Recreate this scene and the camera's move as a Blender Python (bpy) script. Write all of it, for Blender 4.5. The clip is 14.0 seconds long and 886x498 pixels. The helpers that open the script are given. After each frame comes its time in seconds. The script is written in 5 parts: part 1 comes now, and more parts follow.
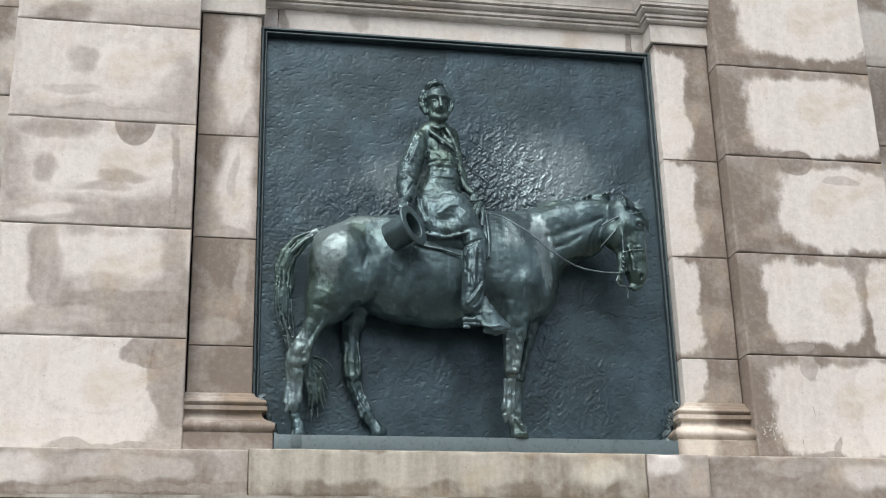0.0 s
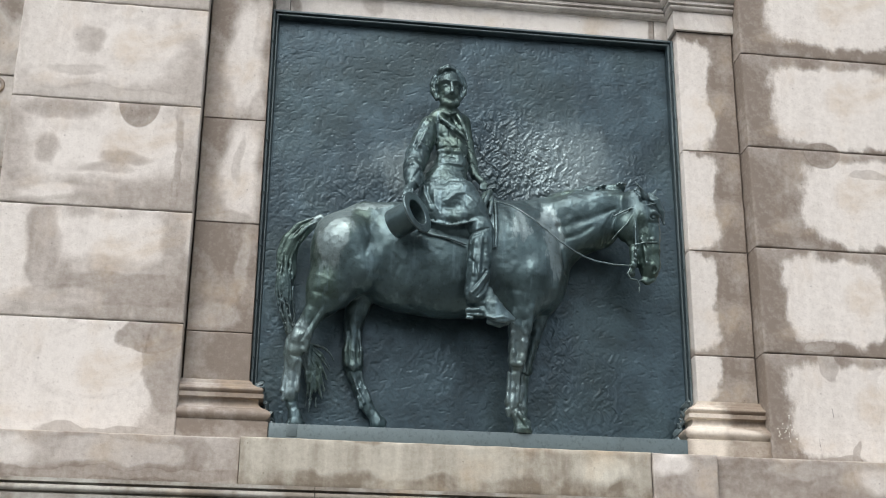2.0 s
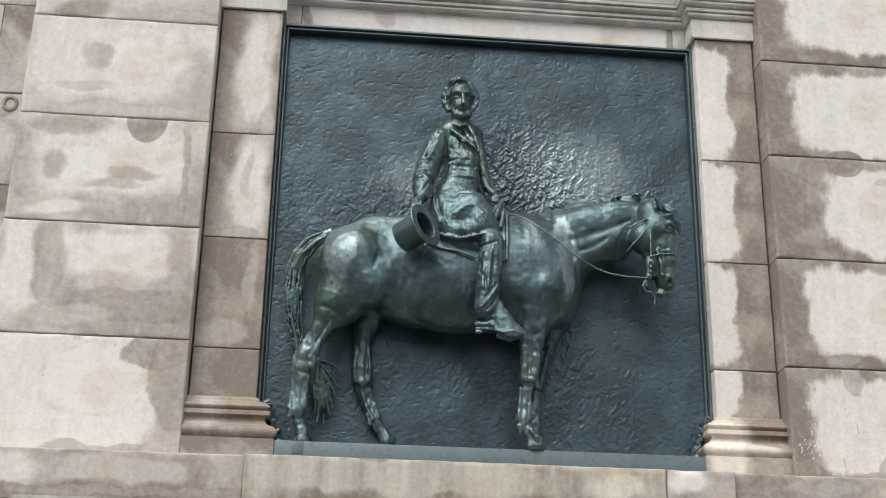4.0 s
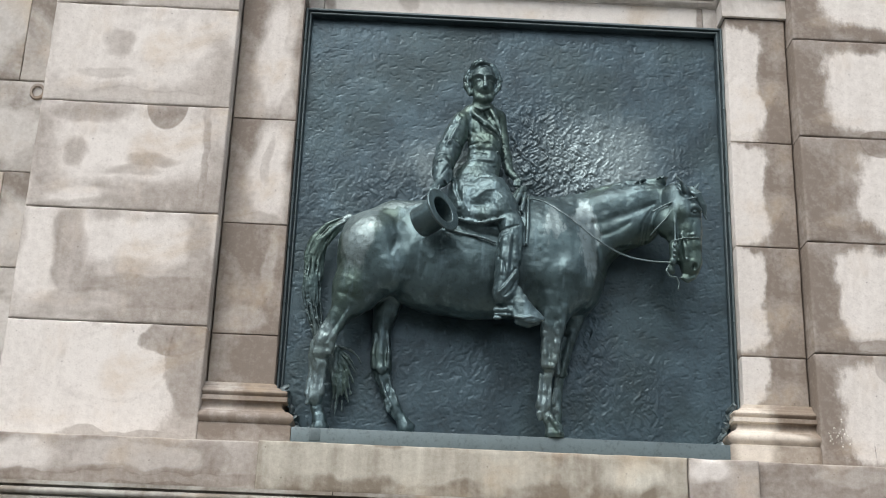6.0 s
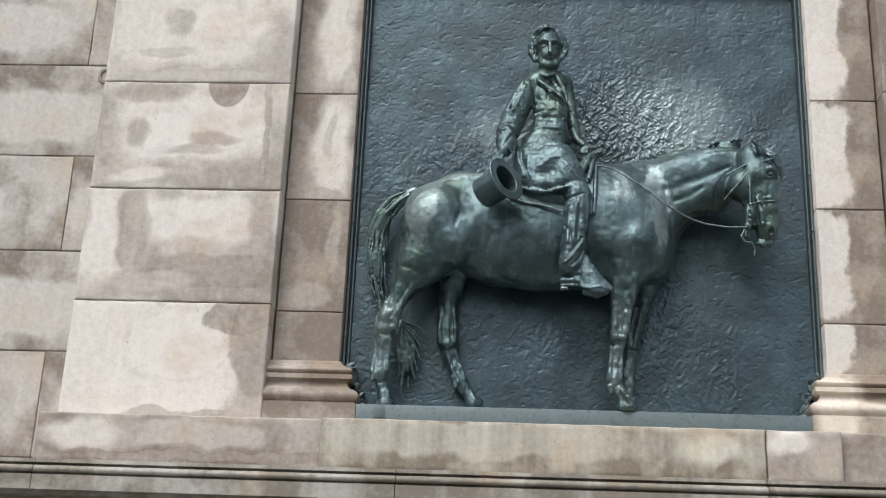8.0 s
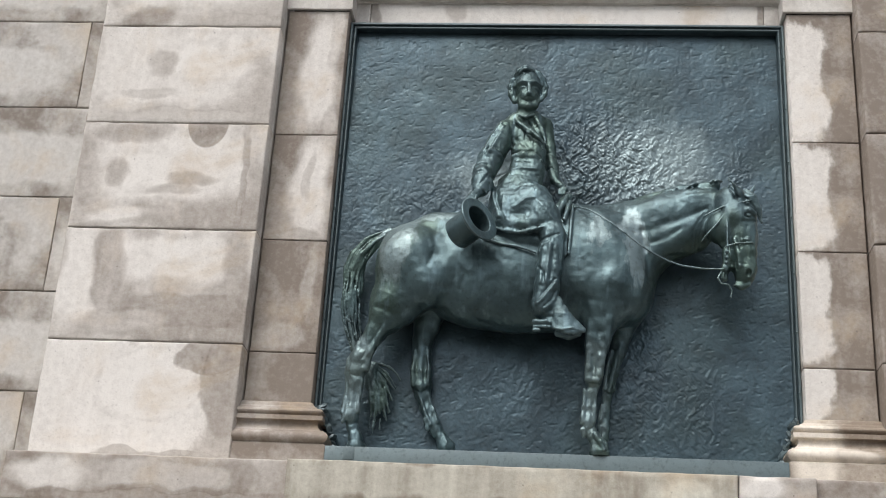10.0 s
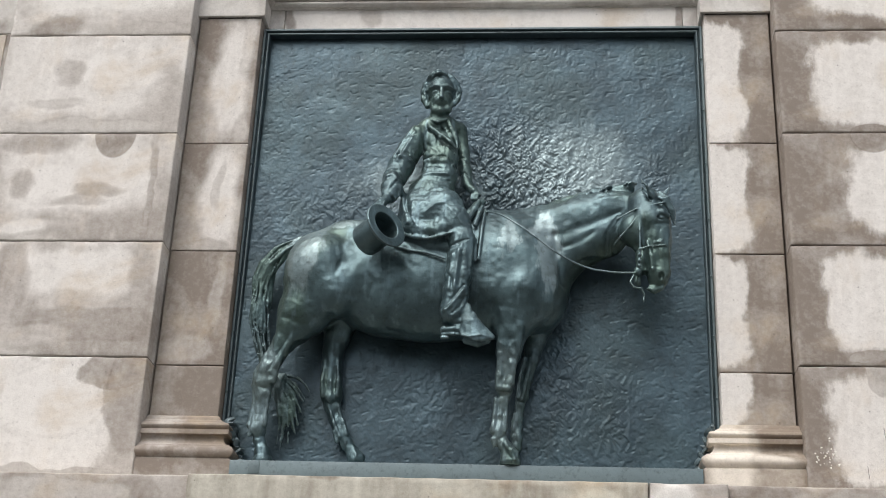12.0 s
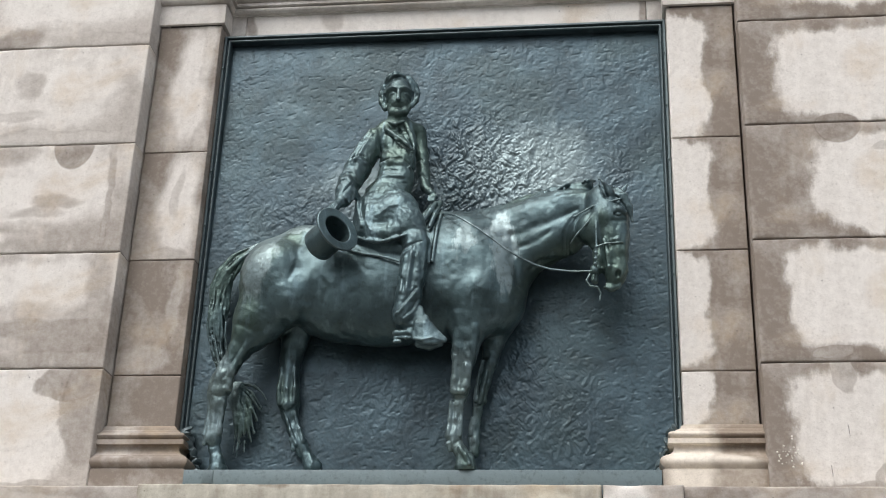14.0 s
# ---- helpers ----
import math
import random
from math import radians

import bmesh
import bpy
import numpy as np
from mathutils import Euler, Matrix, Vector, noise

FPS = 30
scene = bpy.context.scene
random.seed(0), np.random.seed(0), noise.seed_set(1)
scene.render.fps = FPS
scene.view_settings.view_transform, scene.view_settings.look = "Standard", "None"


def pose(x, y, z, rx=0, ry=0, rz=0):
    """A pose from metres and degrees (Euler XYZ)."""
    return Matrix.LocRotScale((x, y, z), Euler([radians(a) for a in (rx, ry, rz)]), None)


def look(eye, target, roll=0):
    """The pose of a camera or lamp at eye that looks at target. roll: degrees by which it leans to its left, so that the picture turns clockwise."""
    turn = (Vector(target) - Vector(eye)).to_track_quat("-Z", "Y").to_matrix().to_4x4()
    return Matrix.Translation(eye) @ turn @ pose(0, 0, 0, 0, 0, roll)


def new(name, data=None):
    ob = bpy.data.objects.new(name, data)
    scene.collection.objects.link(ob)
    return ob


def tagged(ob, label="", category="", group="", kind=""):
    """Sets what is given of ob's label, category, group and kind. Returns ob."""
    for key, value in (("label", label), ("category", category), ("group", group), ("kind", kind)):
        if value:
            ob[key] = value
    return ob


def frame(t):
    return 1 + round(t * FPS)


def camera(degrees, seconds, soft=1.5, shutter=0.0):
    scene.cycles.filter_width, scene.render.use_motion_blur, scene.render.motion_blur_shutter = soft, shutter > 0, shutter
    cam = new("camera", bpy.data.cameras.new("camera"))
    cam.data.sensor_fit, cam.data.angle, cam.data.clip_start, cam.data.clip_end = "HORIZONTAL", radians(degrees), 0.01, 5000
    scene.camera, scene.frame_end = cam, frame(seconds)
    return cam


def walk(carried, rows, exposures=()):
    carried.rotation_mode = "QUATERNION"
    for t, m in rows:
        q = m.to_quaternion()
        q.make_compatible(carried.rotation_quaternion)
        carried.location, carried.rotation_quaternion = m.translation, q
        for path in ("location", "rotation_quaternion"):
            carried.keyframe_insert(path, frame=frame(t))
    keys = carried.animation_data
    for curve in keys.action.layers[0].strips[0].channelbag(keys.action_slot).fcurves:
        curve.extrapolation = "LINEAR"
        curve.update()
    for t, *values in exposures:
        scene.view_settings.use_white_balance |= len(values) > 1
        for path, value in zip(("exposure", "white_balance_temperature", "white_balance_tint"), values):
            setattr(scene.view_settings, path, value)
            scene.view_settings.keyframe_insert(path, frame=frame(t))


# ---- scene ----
cam = camera(36.7, 14.0, 1.1)
PATH = [
    (0, (-1.697, -8.09, 1.644), (-1.345, -6.25, 2.344), -1.5),
    (0.5, (-1.6, -8.027, 1.639), (-1.255, -6.183, 2.331), -1.3),
    (1, (-1.491, -8.006, 1.622), (-1.164, -6.158, 2.312), -0.8),
    (1.5, (-1.368, -7.959, 1.655), (-1.08, -6.104, 2.346), 0.0),
    (2, (-1.286, -7.929, 1.645), (-1.033, -6.073, 2.347), 0.6),
    (2.5, (-1.235, -7.884, 1.66), (-1.008, -6.028, 2.37), 1.0),
    (3, (-1.147, -7.846, 1.632), (-0.947, -5.994, 2.361), 1.0),
    (5.5, (-0.739, -7.748, 1.657), (-0.641, -5.892, 2.394), 1.7),
    (6, (-0.65, -7.725, 1.664), (-0.594, -5.859, 2.38), 2.0),
    (6.5, (-0.591, -7.707, 1.668), (-0.574, -5.831, 2.361), 2.0),
    (7, (-0.496, -7.652, 1.655), (-0.53, -5.772, 2.336), 2.0),
    (7.5, (-0.427, -7.578, 1.64), (-0.499, -5.7, 2.325), 2.1),
    (8, (-0.358, -7.507, 1.644), (-0.473, -5.636, 2.34), 2.4),
    (8.2, (-0.333, -7.513, 1.654), (-0.461, -5.644, 2.353), 2.5),
    (10.3, (0.104, -7.382, 1.605), (-0.077, -5.547, 2.379), 3.5),
    (10.5, (0.152, -7.382, 1.608), (-0.026, -5.547, 2.382), 3.4),
    (11, (0.237, -7.314, 1.596), (0.077, -5.481, 2.38), 3.1),
    (11.5, (0.339, -7.242, 1.606), (0.18, -5.414, 2.4), 2.7),
    (12, (0.46, -7.176, 1.62), (0.297, -5.351, 2.42), 2.4),
    (12.5, (0.56, -7.134, 1.623), (0.387, -5.31, 2.427), 2.2),
    (13, (0.713, -7.091, 1.618), (0.52, -5.273, 2.427), 2.0),
    (13.5, (0.855, -7.05, 1.624), (0.641, -5.236, 2.439), 2.0),
    (14, (0.985, -7.002, 1.63), (0.744, -5.192, 2.445), 2.0),
]
walk(cam, [(t, look(eye, target, roll)) for t, eye, target, roll in PATH])

# ---- daylight: bright overcast sky ----
world = bpy.data.worlds.new("sky")
scene.world = world
world.use_nodes = True
wn, wl = world.node_tree.nodes, world.node_tree.links
wn.clear()
sky = wn.new("ShaderNodeTexSky")
sky.sky_type = "NISHITA"
sky.sun_disc = False
sky.sun_elevation = radians(58)
sky.sun_rotation = radians(208)
sky.air_density, sky.dust_density, sky.ozone_density = 1.0, 4.0, 1.0
mute = wn.new("ShaderNodeHueSaturation")
mute.inputs["Saturation"].default_value = 0.35
back = wn.new("ShaderNodeBackground")
back.inputs["Strength"].default_value = 0.15
wout = wn.new("ShaderNodeOutputWorld")
wl.new(sky.outputs[0], mute.inputs["Color"])
wl.new(mute.outputs[0], back.inputs["Color"])
wl.new(back.outputs[0], wout.inputs["Surface"])

sun_data = bpy.data.lights.new("sun", "SUN")
sun_data.energy = 1.5
sun_data.angle = radians(48)
sun_data.color = (1.0, 0.97, 0.94)
sun = new("sun", sun_data)
sun.matrix_world = look((-3.2, -6.0, 10.5), (0, 0, 1.0))
scene.view_settings.exposure = 0.26


# ---- materials ----
class Graph:
    """A small helper to wire node materials."""

    def __init__(self, name):
        self.mat = bpy.data.materials.new(name)
        self.mat.use_nodes = True
        self.nodes, self.links = self.mat.node_tree.nodes, self.mat.node_tree.links
        self.nodes.clear()
        out = self.nodes.new("ShaderNodeOutputMaterial")
        self.bsdf = self.nodes.new("ShaderNodeBsdfPrincipled")
        self.links.new(self.bsdf.outputs[0], out.inputs[0])
        self.coord = self.nodes.new("ShaderNodeTexCoord").outputs["Object"]
        self.info = self.nodes.new("ShaderNodeObjectInfo")

    def put(self, socket, value):
        if isinstance(value, bpy.types.NodeSocket):
            self.links.new(value, socket)
        else:
            socket.default_value = value

    def math(self, op, a, b=0.0, c=0.0, clamp=False):
        n = self.nodes.new("ShaderNodeMath")
        n.operation, n.use_clamp = op, clamp
        for s, v in zip(n.inputs, (a, b, c)):
            self.put(s, v)
        return n.outputs[0]

    def vec(self, op, a, b=(0, 0, 0)):
        n = self.nodes.new("ShaderNodeVectorMath")
        n.operation = op
        self.put(n.inputs[0], a)
        self.put(n.inputs[1], b)
        return n.outputs["Value"] if op in ("LENGTH", "DISTANCE", "DOT_PRODUCT") else n.outputs[0]

    def noise(self, vector, scale, detail=4.0, rough=0.55, warp=0.0, color=False):
        n = self.nodes.new("ShaderNodeTexNoise")
        self.put(n.inputs["Vector"], vector)
        self.put(n.inputs["Scale"], scale)
        self.put(n.inputs["Detail"], detail)
        self.put(n.inputs["Roughness"], rough)
        self.put(n.inputs["Distortion"], warp)
        return n.outputs["Color" if color else "Fac"]

    def voronoi(self, vector, scale, feature="F1"):
        n = self.nodes.new("ShaderNodeTexVoronoi")
        n.feature = feature
        self.put(n.inputs["Vector"], vector)
        self.put(n.inputs["Scale"], scale)
        return n.outputs["Distance"]

    def ramp(self, value, low, high, a=0.0, b=1.0):
        n = self.nodes.new("ShaderNodeMapRange")
        n.interpolation_type = "SMOOTHSTEP"
        self.put(n.inputs["Value"], value)
        for s, v in zip(n.inputs[1:5], (low, high, a, b)):
            self.put(s, v)
        return n.outputs[0]

    def mix(self, fac, a, b, kind="MIX"):
        n = self.nodes.new("ShaderNodeMix")
        n.data_type, n.blend_type = "RGBA", kind
        self.put(n.inputs[0], fac)
        for s, v in ((n.inputs[6], a), (n.inputs[7], b)):
            self.put(s, (*v, 1.0) if isinstance(v, tuple) and len(v) == 3 else v)
        return n.outputs[2]

    def bump(self, height, strength, distance, normal=None):
        n = self.nodes.new("ShaderNodeBump")
        self.put(n.inputs["Height"], height)
        n.inputs["Strength"].default_value = strength
        n.inputs["Distance"].default_value = distance
        if normal:
            self.put(n.inputs["Normal"], normal)
        return n.outputs[0]

    def offset(self, vector, amount=40.0):
        """Shifts a pattern by the object's own random number."""
        n = self.nodes.new("ShaderNodeCombineXYZ")
        r = self.math("MULTIPLY", self.info.outputs["Random"], amount)
        for s in n.inputs:
            self.put(s, r)
        return self.vec("ADD", vector, n.outputs[0])


PALE = (0.79, 0.755, 0.71)
DAMP = (0.240, 0.200, 0.166)


def stone(name, base=0.5, patches=(), patchy=0.5, tint=(1.0, 1.0, 1.0), runny=0.32, crisp=False):
    """Weathered granite: bleached dry areas and brown damp stains. base: 0 all damp, 1 all bleached.
    patches: (x, z, half width, half height, pale) in metres from the stone's centre."""
    g = Graph(name)
    at = g.offset(g.coord) if not patches else g.coord
    wob = g.vec("SUBTRACT", g.noise(at, 4.0, 2.5, 0.5, color=True), (0.5, 0.5, 0.5))
    warped = g.vec("ADD", at, g.vec("MULTIPLY", wob, (0.17, 0.17, 0.17)))
    cloud = g.noise(at, 2.2, 5.0, 0.55, 0.6)
    tone = g.ramp(cloud, 0.36, 0.66, base - patchy * 0.5, base + patchy * 0.5)
    rims = []
    smudge = g.math("MULTIPLY", g.math("SUBTRACT", g.noise(g.vec("MULTIPLY", at, (1, 1, 0.6)), 15.0, 5.0, 0.7), 0.5), 0.38)
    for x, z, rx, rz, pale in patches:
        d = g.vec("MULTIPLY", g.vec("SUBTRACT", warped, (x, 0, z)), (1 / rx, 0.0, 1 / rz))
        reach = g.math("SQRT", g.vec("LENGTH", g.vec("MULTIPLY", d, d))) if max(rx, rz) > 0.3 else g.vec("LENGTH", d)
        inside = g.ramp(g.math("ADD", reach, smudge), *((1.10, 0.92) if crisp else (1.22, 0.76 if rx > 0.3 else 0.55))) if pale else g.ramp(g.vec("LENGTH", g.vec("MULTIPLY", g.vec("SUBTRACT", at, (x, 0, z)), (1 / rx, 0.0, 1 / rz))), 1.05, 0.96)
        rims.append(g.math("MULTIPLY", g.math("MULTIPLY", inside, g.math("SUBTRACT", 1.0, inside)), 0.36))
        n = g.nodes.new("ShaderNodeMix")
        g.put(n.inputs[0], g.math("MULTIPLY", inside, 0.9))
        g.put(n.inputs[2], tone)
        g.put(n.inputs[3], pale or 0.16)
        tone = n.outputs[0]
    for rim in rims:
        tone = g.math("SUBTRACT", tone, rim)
    streak = g.noise(g.vec("MULTIPLY", at, (9.0, 9.0, 0.9)), 1.0, 4.0, 0.6)
    tone = g.math("ADD", tone, g.math("MULTIPLY", g.math("SUBTRACT", streak, 0.5), runny), clamp=True)
    fine = g.noise(at, 28.0, 5.0, 0.7)
    tone = g.math("ADD", tone, g.math("MULTIPLY", g.math("SUBTRACT", fine, 0.5), 0.62), clamp=True)
    damp = tuple(a * b for a, b in zip(DAMP, tint))
    pale = tuple(a * b for a, b in zip(PALE, tint))
    col = g.mix(tone, damp, pale)
    rust = g.ramp(g.noise(at, 1.7, 5.0, 0.6, 0.5), 0.5, 0.75, 0.0, 0.45)
    col = g.mix(rust, col, (0.53, 0.40, 0.25))
    grain = g.voronoi(at, 230.0)
    col = g.mix(g.ramp(grain, 0.1, 0.5, 0.22, 0.0), col, (0.16, 0.14, 0.13))
    specks = g.ramp(g.noise(at, 90.0, 2.0, 0.5), 0.58, 0.74, 0.0, 0.2)
    col = g.mix(specks, col, (0.22, 0.18, 0.15))
    pits = g.ramp(g.voronoi(g.vec("ADD", at, (3.1, 1.7, 0.4)), 14.0), 0.0, 0.09, 0.75, 0.0)
    col = g.mix(g.math("MULTIPLY", pits, g.ramp(cloud, 0.4, 0.6)), col, (0.10, 0.085, 0.07))
    g.put(g.bsdf.inputs["Base Color"], col)
    g.put(g.bsdf.inputs["Roughness"], g.ramp(tone, 0.0, 1.0, 0.72, 0.9))
    g.bsdf.inputs["Specular IOR Level"].default_value = 0.3
    nrm = g.bump(g.noise(at, 9.0, 6.0, 0.65), 0.5, 0.006)
    nrm = g.bump(g.math("ADD", g.noise(at, 140.0, 3.0, 0.6), g.math("MULTIPLY", pits, -1.5)), 0.35, 0.0025, nrm)
    g.put(g.bsdf.inputs["Normal"], nrm)
    return g.mat


def bronze(name, coarse, green=0.4, dull=0.0, lift=1.0, worn_sheen=(), shine=0.3, rub_shade=0.7, run=0.5, hue=(1.0, 1.0, 1.0), crisp=0.5, fine=24.0):
    """Dark weathered bronze with a blue-green patina and rubbed high spots; highlights and crease shade are painted in.
    """
    g = Graph(name)
    at = g.coord
    cloud = g.noise(at, 3.0, 6.0, 0.6, 0.6)
    col = g.mix(g.ramp(cloud, 0.35, 0.68), tuple(c * h * lift for c, h in zip((0.043, 0.070, 0.083), hue)), tuple(c * h * lift for c, h in zip((0.080, 0.128, 0.150), hue)))
    olive = g.ramp(g.noise(g.vec("ADD", at, (7, 3, 1)), 1.6, 4.0, 0.5), 0.48, 0.62, 0.0, green)
    col = g.mix(olive, col, (0.050 * lift, 0.080 * lift, 0.066 * lift))
    runs = g.ramp(g.noise(g.vec("MULTIPLY", at, (16.0, 16.0, 1.3)), 1.0, 5.0, 0.6), 0.52, 0.72, 0.0, run)
    col = g.mix(runs, col, (0.15 * lift, 0.225 * lift, 0.255 * lift))
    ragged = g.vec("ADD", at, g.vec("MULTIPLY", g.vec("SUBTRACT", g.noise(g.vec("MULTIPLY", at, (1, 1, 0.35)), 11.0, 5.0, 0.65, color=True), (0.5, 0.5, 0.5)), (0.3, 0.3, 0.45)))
    for x, z, rx, rz, amount in worn_sheen:
        # weather-bleached patina, ragged along the runs of rain, with painted sky highlights
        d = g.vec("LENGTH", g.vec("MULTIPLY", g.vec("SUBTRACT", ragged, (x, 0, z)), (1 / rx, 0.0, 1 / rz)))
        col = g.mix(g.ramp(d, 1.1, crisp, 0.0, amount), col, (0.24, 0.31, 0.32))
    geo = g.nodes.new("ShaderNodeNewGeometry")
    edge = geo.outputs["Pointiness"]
    # rubbed ridges, paler still to paint highlights along them
    col = g.mix(g.ramp(edge, 0.508, 0.56, 0.0, rub_shade), col, (0.22 * lift, 0.285 * lift, 0.30 * lift))
    # shade of creases and hollows put into the base colour
    col = g.mix(g.ramp(edge, 0.485, 0.41, 0.0, rub_shade * 0.7), col, (0.022, 0.030, 0.031))
    grime = g.ramp(g.noise(at, 38.0, 4.0, 0.7), 0.5, 0.75, 0.0, 0.5)
    col = g.mix(grime, col, (0.035, 0.045, 0.045))
    g.put(g.bsdf.inputs["Base Color"], col)
    g.put(g.bsdf.inputs["Metallic"], shine)
    rough = g.math("ADD", g.ramp(g.noise(at, 11.0, 5.0, 0.6), 0.3, 0.7, 0.30 + dull, 0.46 + dull), g.math("MULTIPLY", runs, 0.15))
    g.put(g.bsdf.inputs["Roughness"], rough)
    nrm = g.bump(g.noise(at, fine, 5.0, 0.65, 0.2), coarse, 0.012)
    nrm = g.bump(g.noise(at, 120.0, 3.0, 0.6), coarse * 0.5, 0.003, nrm)
    g.put(g.bsdf.inputs["Normal"], nrm)
    return g.mat


def plain(name, color, rough, vary=0.3, scale=8.0):
    g = Graph(name)
    at = g.offset(g.coord)
    t = g.noise(at, scale, 6.0, 0.65)
    col = g.mix(g.ramp(t, 0.3, 0.7), tuple(c * (1 - vary) for c in color), tuple(min(1, c * (1 + vary)) for c in color))
    col = g.mix(g.ramp(g.noise(at, scale * 12, 3.0), 0.5, 0.75, 0.0, 0.4), col, tuple(c * 0.5 for c in color))
    g.put(g.bsdf.inputs["Base Color"], col)
    g.bsdf.inputs["Roughness"].default_value = rough
    g.put(g.bsdf.inputs["Normal"], g.bump(g.noise(at, scale * 9, 4.0), 0.4, 0.004))
    return g.mat


# pale patches: patina with painted highlights on rump, shoulder and legs
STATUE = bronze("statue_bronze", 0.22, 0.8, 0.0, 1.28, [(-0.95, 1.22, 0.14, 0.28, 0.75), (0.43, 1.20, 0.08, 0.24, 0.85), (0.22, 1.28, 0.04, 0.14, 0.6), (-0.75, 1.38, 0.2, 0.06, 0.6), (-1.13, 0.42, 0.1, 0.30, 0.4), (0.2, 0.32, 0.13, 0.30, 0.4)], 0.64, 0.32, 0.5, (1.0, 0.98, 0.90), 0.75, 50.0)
# pale patina patches with the sky's reflection painted in on the upper panel
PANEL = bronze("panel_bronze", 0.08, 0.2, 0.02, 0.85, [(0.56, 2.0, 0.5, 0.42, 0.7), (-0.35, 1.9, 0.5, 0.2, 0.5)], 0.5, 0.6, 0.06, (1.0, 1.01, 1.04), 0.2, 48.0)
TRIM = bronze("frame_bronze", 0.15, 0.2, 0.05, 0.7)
LEDGE = bronze("ledge_bronze", 0.15, 0.3, 0.12, 0.78)
STONE_MIX = stone("mixed_granite", 0.55, (), 0.9)
STONE_PALE = stone("bleached_granite", 0.85, (), 0.5)
STONE_DAMP = stone("damp_granite", 0.22, (), 0.5)
STONE_STRING = stone("string_granite", 0.14, [(-0.98, 2.9, 0.035, 0.2, 0.02), (0.938, 2.9, 0.02, 0.2, 0.02), (-0.2, 2.93, 0.08, 0.06, 0.05), (-2.0, 2.93, 0.05, 0.08, 0.06)], 0.45, (0.86, 0.92, 0.92), 0.8)
STONE_GREY = stone("grey_granite", 0.45, (), 0.7, (0.86, 0.93, 0.98))
STONE_BASE = stone("base_granite", 0.10, [(1.40, 3.47, 0.17, 0.3, 0.95), (1.62, 3.46, 0.14, 0.04, 0.75)], 0.4, (1.04, 1.0, 0.93))
MORTAR = plain("dark_mortar", (0.05, 0.043, 0.036), 0.95)
LIME = plain("white_lime", (0.78, 0.75, 0.68), 0.9, 0.1)
BACKDROP_GREEN = plain("backdrop_green", (0.045, 0.06, 0.03), 0.9, 0.5, 0.4)
PAVING = plain("worn_paving", (0.13, 0.125, 0.12), 0.9, 0.25, 3.0)


# ---- mesh helpers ----
def part(name, bm, material, parent=None, label=""):
    mesh = bpy.data.meshes.new(name)
    bm.to_mesh(mesh)
    bm.free()
    mesh.materials.append(material)
    ob = new(name, mesh)
    if parent:
        ob.parent = parent
    if label:
        ob["label"] = label
    return ob


def smooth(ob, angle=40):
    ob.data.shade_smooth()
    ob.data.set_sharp_from_angle(angle=radians(angle))
    return ob


def root(name, x, y, z):
    ob = new(name)
    ob.location = (x, y, z)
    return ob


def add_box(bm, x0, x1, y0, y1, z0, z1):
    m = Matrix.LocRotScale(((x0 + x1) / 2, (y0 + y1) / 2, (z0 + z1) / 2), None, (x1 - x0, y1 - y0, z1 - z0))
    return bmesh.ops.create_cube(bm, size=1.0, matrix=m)["verts"]


def bevelled_box(x0, x1, y0, y1, z0, z1, r=0.006, segments=2):
    bm = bmesh.new()
    add_box(bm, x0, x1, y0, y1, z0, z1)
    bmesh.ops.bevel(bm, geom=bm.edges[:], offset=r, segments=segments, affect="EDGES", profile=0.6)
    return bm


